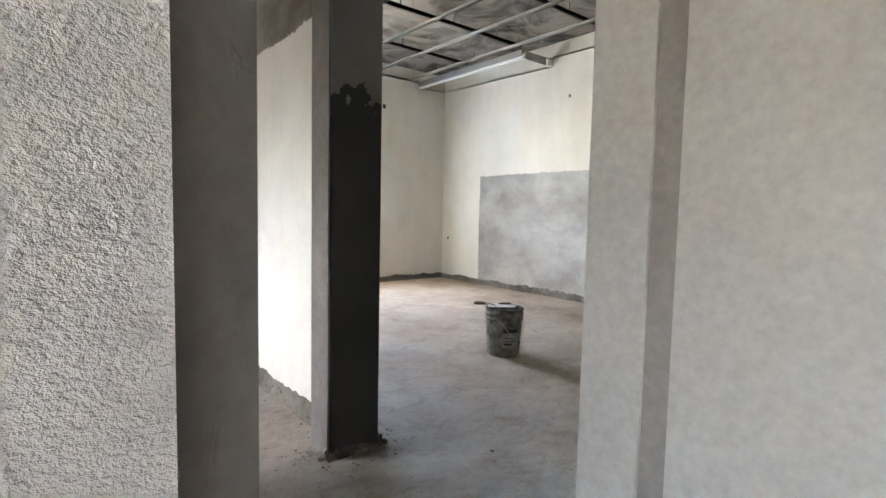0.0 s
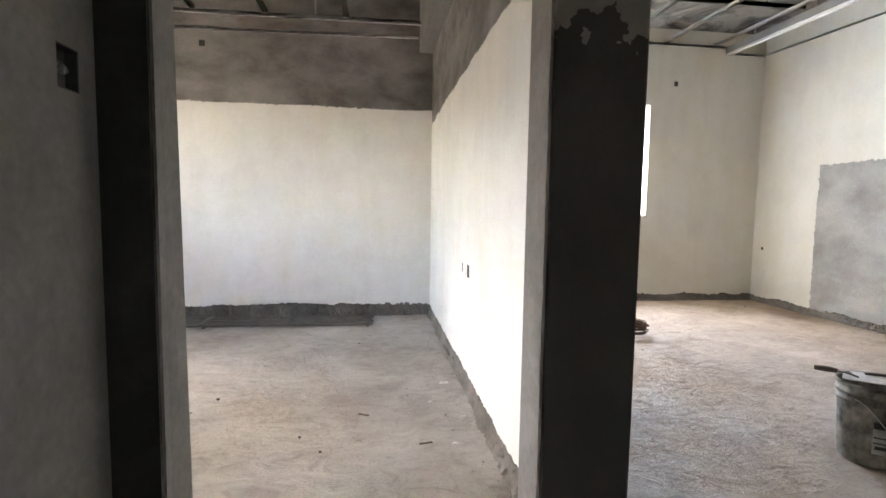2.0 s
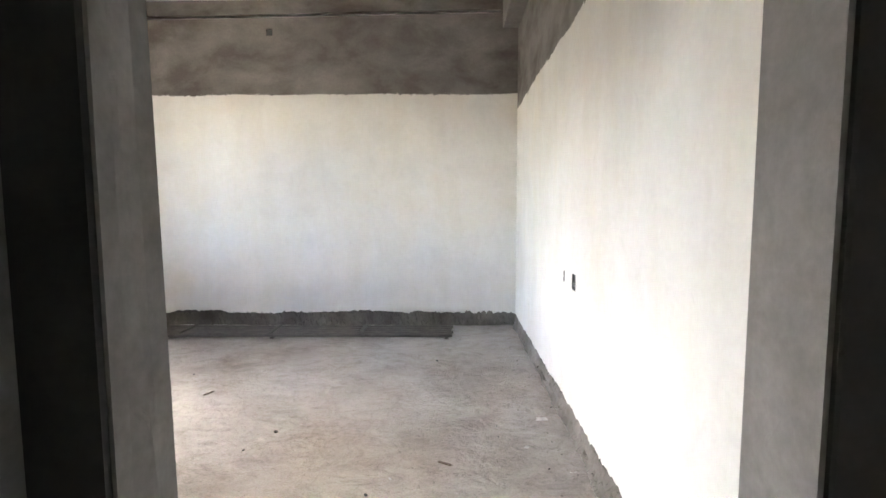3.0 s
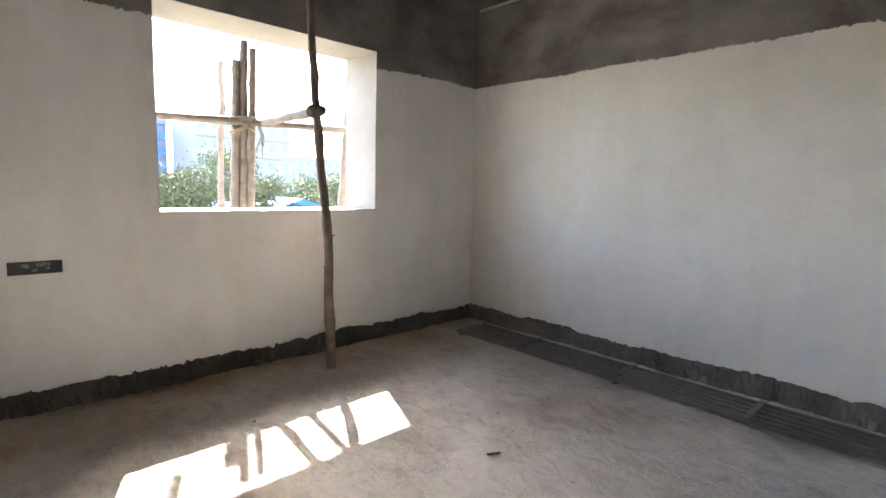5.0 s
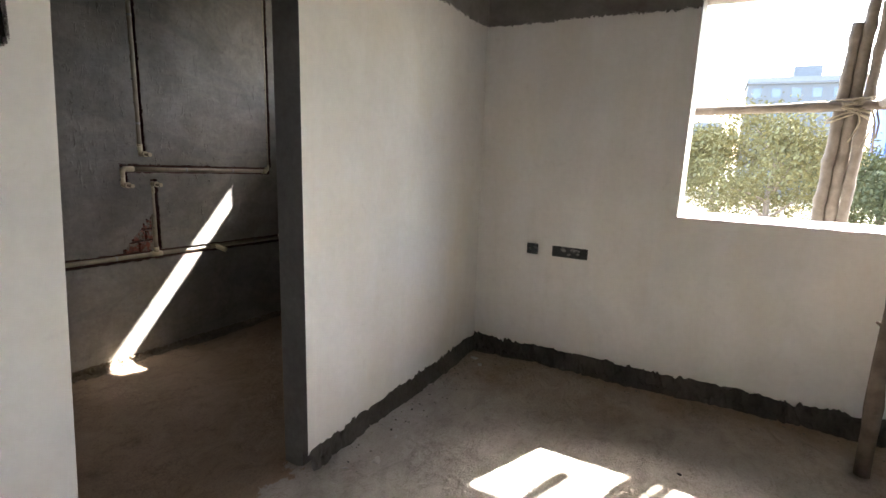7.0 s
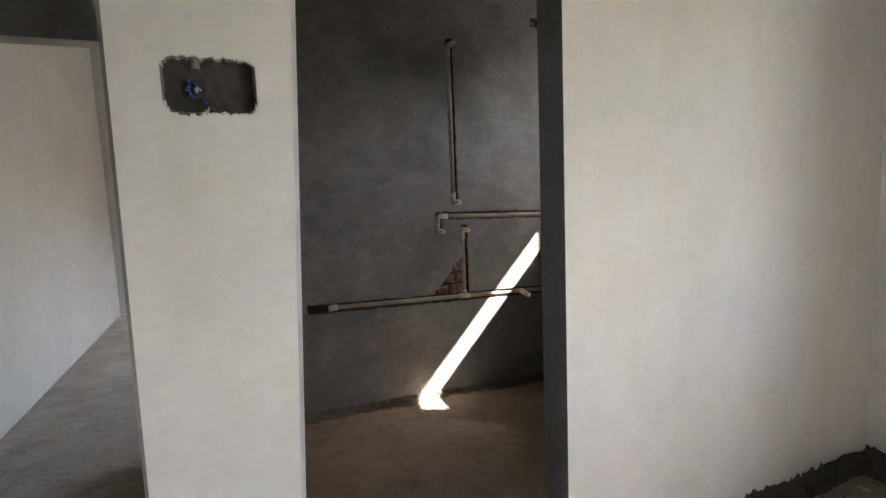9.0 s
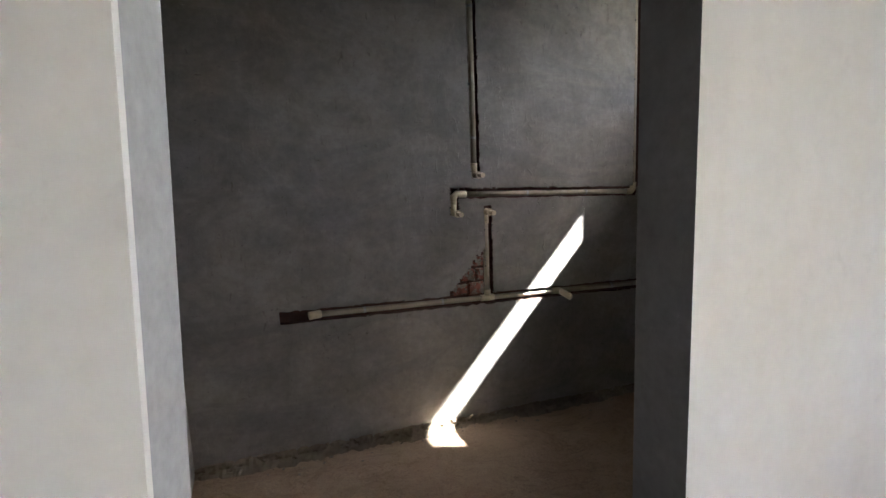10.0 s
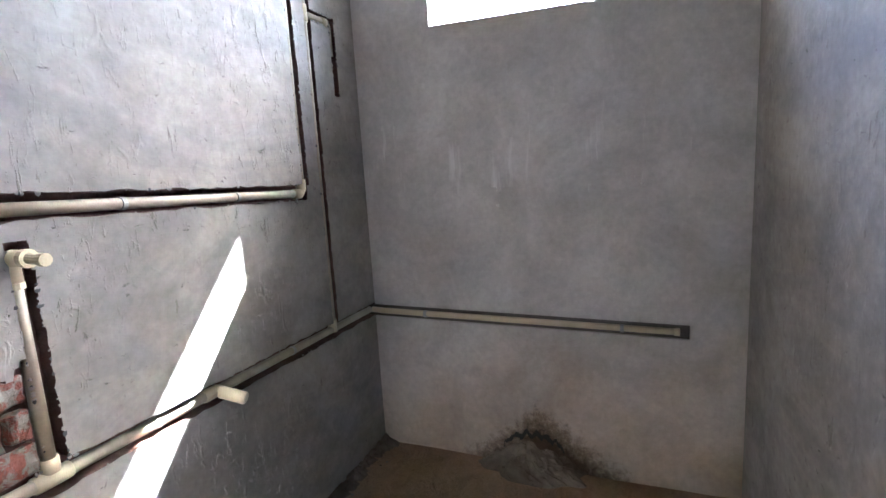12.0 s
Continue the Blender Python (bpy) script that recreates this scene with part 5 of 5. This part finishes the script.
# fine debris swept along the walls and round the column
random.seed(33)
for mat, nm, cnt, lab in ((M_SKIRT3, "plaster_debris", 420, "pale plaster debris scattered along the wall feet"), (M_SKIRT, "mortar_debris", 110, "dark mortar debris scattered along the wall feet")):
    bm = bmesh.new()
    for k in range(cnt):
        spot = random.choice("ccewwbbph")
        d = abs(random.gauss(0, 0.11)) + 0.02
        if spot == "c":
            a = random.uniform(0, 6.28)
            x, y = 1.78 + (0.14 + d) * math.cos(a), 3.46 + (0.09 + d) * math.sin(a)
        elif spot == "e":
            x, y = XE_A - 0.03 - d, random.uniform(3.7, 7.6)
        elif spot == "w":
            x, y = random.choice(((XW + 0.03 + d, random.uniform(3.8, 7.6)), (random.uniform(-2.3, -0.7), YS1 + 0.03 + d)))
        elif spot == "b":
            x, y = XE_B - 0.03 - d, random.uniform(1.5, 8.0)
        elif spot == "p":
            x, y = random.uniform(-2.3, 0.4), YP + 0.03 + d * 0.6
        else:
            x, y = random.uniform(2.2, 5.6), random.uniform(2.0, 7.5)
        r = random.uniform(0.002, 0.0065)
        bmesh.ops.create_icosphere(bm, subdivisions=1, radius=r, matrix=Matrix.Translation((x, y, ground(x, y) + r * 0.25 - 0.002)) @ Matrix.Rotation(random.uniform(0, 6), 4, 'Z') @ Matrix.Diagonal((random.uniform(0.8, 1.8), 1.0, 0.6, 1)))
    for v in bm.verts:
        v.co += Vector((noise.noise(v.co * 190), noise.noise(v.co * 190 + Vector((4, 0, 0))), 0.0)) * 0.003
    tagged(obj(nm, bm, mat), lab, "debris", kind="stuff")
# lumps at the column foot
scrap("mortar_lump", 1.93, 3.37, 0.022, M_RUBBLE, "lump of dark mortar at the column foot", "mortar lump", 0.6)
scrap("mortar_lump", 1.93, 3.45, 0.015, M_RUBBLE, "lump of dark mortar at the column foot", "mortar lump", 0.6)
scrap("mortar_lump", 1.625, 3.40, 0.025, M_STRIP, "lump of pale mortar at the column foot", "mortar lump", 0.6)

# ---------------------------------------------------------------- outside
GZ = -3.6
structure("ground", bm_box(-900, 900, -900, 900, GZ - 0.5, GZ), M_GROUND, "dry brown ground around the building", "ground")
structure("lower_storey", bm_box(XWO, 6.49, -2.42, 8.43, GZ, -0.25), M_FACADEW, "white lower storey of the building", "wall")


def tree(x, y, h, w, leaf, seed, leaves=2600, size=0.13, label="leafy green tree beyond the building"):
    rnd = random.Random(seed)
    e = thing("tree", label, "tree", at=(x, y, GZ), group="trees")
    bm = bm_tube([(0, 0, 0), (0.08, 0.05, h * 0.25), (0.0, -0.1, h * 0.5), (0.15, 0.0, h * 0.8)], [0.17, 0.14, 0.10, 0.03], 8)
    part("trunk", bm, M_BARK, e)
    tips = []
    for k in range(13):
        a, t = rnd.uniform(0, 6.28), rnd.uniform(0.3, 0.75)
        b = Vector((0.05, 0, h * t))
        r = w * rnd.uniform(0.45, 1.0)
        tip = b + Vector((r * math.cos(a), r * math.sin(a), h * rnd.uniform(0.08, 0.28)))
        mid = b.lerp(tip, 0.5) + Vector((0, 0, 0.12 * h * rnd.uniform(-0.3, 0.5)))
        part("limb", bm_tube([b, mid, tip], [0.06, 0.04, 0.012], 6), M_BARK, e)
        tips += [tip, mid.lerp(tip, 0.5)]
    tips.append(Vector((0.1, 0, h * 0.92)))
    verts, faces = [], []
    for k in range(leaves):
        c = rnd.choice(tips)
        p = c + Vector((rnd.gauss(0, 1), rnd.gauss(0, 1), rnd.gauss(0, 0.75))) * w * 0.24
        u = Vector((rnd.gauss(0, 1), rnd.gauss(0, 1), rnd.gauss(0, 1))).normalized()
        v = u.orthogonal().normalized()
        s = size * rnd.uniform(0.6, 1.5)
        i = len(verts)
        verts += [p - u * s, p + v * s * 0.45, p + u * s, p - v * s * 0.45]
        faces.append((i, i + 1, i + 2, i + 3))
    me = bpy.data.meshes.new("crown")
    me.from_pydata([tuple(v) for v in verts], [], faces)
    me.materials.append(leaf)
    cr = new("crown", me)
    cr.parent = e
    return e


tree(-22, 6.9, 6.9, 2.0, M_LEAFY, 1, 11000, 0.07, "yellowing leafy tree near the building")
tree(-27, 5.0, 6.3, 2.4, M_LEAFY, 2, 10000, 0.085, "yellowing leafy tree near the building")
tree(-26, 11.2, 5.3, 1.9, M_LEAF, 3, 9000, 0.09)
tree(-30, 15.2, 6.5, 2.1, M_LEAF, 4, 8500, 0.085)
tree(-34, 19.8, 4.9, 2.0, M_LEAF, 5, 8000, 0.11)
tree(-34, 1.0, 6.6, 3.4, M_LEAFY, 6, 13000, 0.14)
tree(-40, 24.0, 4.7, 2.6, M_LEAF, 7, 7000, 0.14)
tree(-52, 36.0, 5.4, 3.6, M_LEAF, 8, 7000, 0.18)
tree(-44, 13.0, 5.2, 3.4, M_LEAF, 9, 8000, 0.16)


def block(name, x, y0, y1, z1, depth, mat, label, storeys, bays, tank=True, band=None):
    e = thing(name, label, "building", at=(x, (y0 + y1) / 2, GZ), group="far buildings")
    w, h = y1 - y0, z1 - GZ
    part("wall", bm_box(-depth, 0, -w / 2, w / 2, 0, h), mat, e)
    part("parapet", bm_box(-depth - 0.2, 0.2, -w / 2 - 0.2, w / 2 + 0.2, h, h + 0.7), M_FACADEP, e)
    if tank:
        part("water_tank", bm_box(-depth * 0.6, -depth * 0.3, -1.5, 1.8, h + 0.7, h + 2.6), mat, e)
    if band:
        part("stair_tower", bm_box(0.0, 0.6, band[0], band[1], 0, h + 0.4), M_FACADEB, e, "bright blue strip")
    for s in range(storeys):
        z = (s + 0.35) * h / storeys
        for b in range(bays):
            y = -w / 2 + (b + 0.5) * w / bays
            if band and band[0] - 0.6 < y < band[1] + 0.6:
                continue
            part("window", bm_box(0.0, 0.06, y - 0.55, y + 0.55, z, z + 1.2), M_GLASS, e)
        part("ledge", bm_box(0.0, 0.3, -w / 2, w / 2, (s + 1) * h / storeys - 0.2, (s + 1) * h / storeys - 0.05), M_FACADEP, e)


block("apartment_block", -85, 7.0, 21.0, 12.0, 12, M_FACADE, "pale grey apartment block with water tank", 5, 6, True)
block("apartment_block", -100, 26.5, 31.0, 11.5, 10, M_FACADEB, "tall blue and white building far away", 6, 3, False)
block("apartment_block", -90, 32.5, 50.0, 12.6, 12, M_FACADEP, "pale blue apartment block behind the trees", 5, 7, True)
block("apartment_block", -140, 72.0, 92.0, 9.0, 12, M_FACADEP, "low pale block far away", 4, 8, False)
block("apartment_block", -120, -20.0, 4.0, 8.0, 12, M_FACADE, "low grey block far away", 4, 8, False)
for x, y, w in ((-26, 13.6, 1.6), (-34, 21.5, 3.0)):
    e = thing("site_shed", "low site shed with a blue sheet roof", "shed", at=(x, y, GZ), group="sheds")
    part("wall", bm_box(-2, 2, -w / 2, w / 2, 0, 3.3), M_FACADE, e)
    bm = bmesh.new()
    q = [bm.verts.new(p) for p in ((-2.2, -w / 2 - 0.2, 3.3), (2.2, -w / 2 - 0.2, 3.3), (2.2, 0, 3.9), (-2.2, 0, 3.9), (2.2, w / 2 + 0.2, 3.3), (-2.2, w / 2 + 0.2, 3.3))]
    bm.faces.new((q[0], q[1], q[2], q[3]))
    bm.faces.new((q[3], q[2], q[4], q[5]))
    bmesh.ops.solidify(bm, geom=bm.faces[:], thickness=0.05)
    part("roof", bm, M_BLUEROOF, e)
lamp = thing("utility_pole", "grey concrete utility pole with cross arms", "utility pole", at=(-28, 14.5, GZ))
part("shaft", bm_tube([(0, 0, 0), (0, 0, 5.6)], [0.12, 0.08], 8), M_FACADE, lamp)
for z in (5.1, 5.4):
    part("cross_arm", bm_box(-0.05, 0.05, -0.5, 0.5, z, z + 0.08), M_FACADE, lamp)
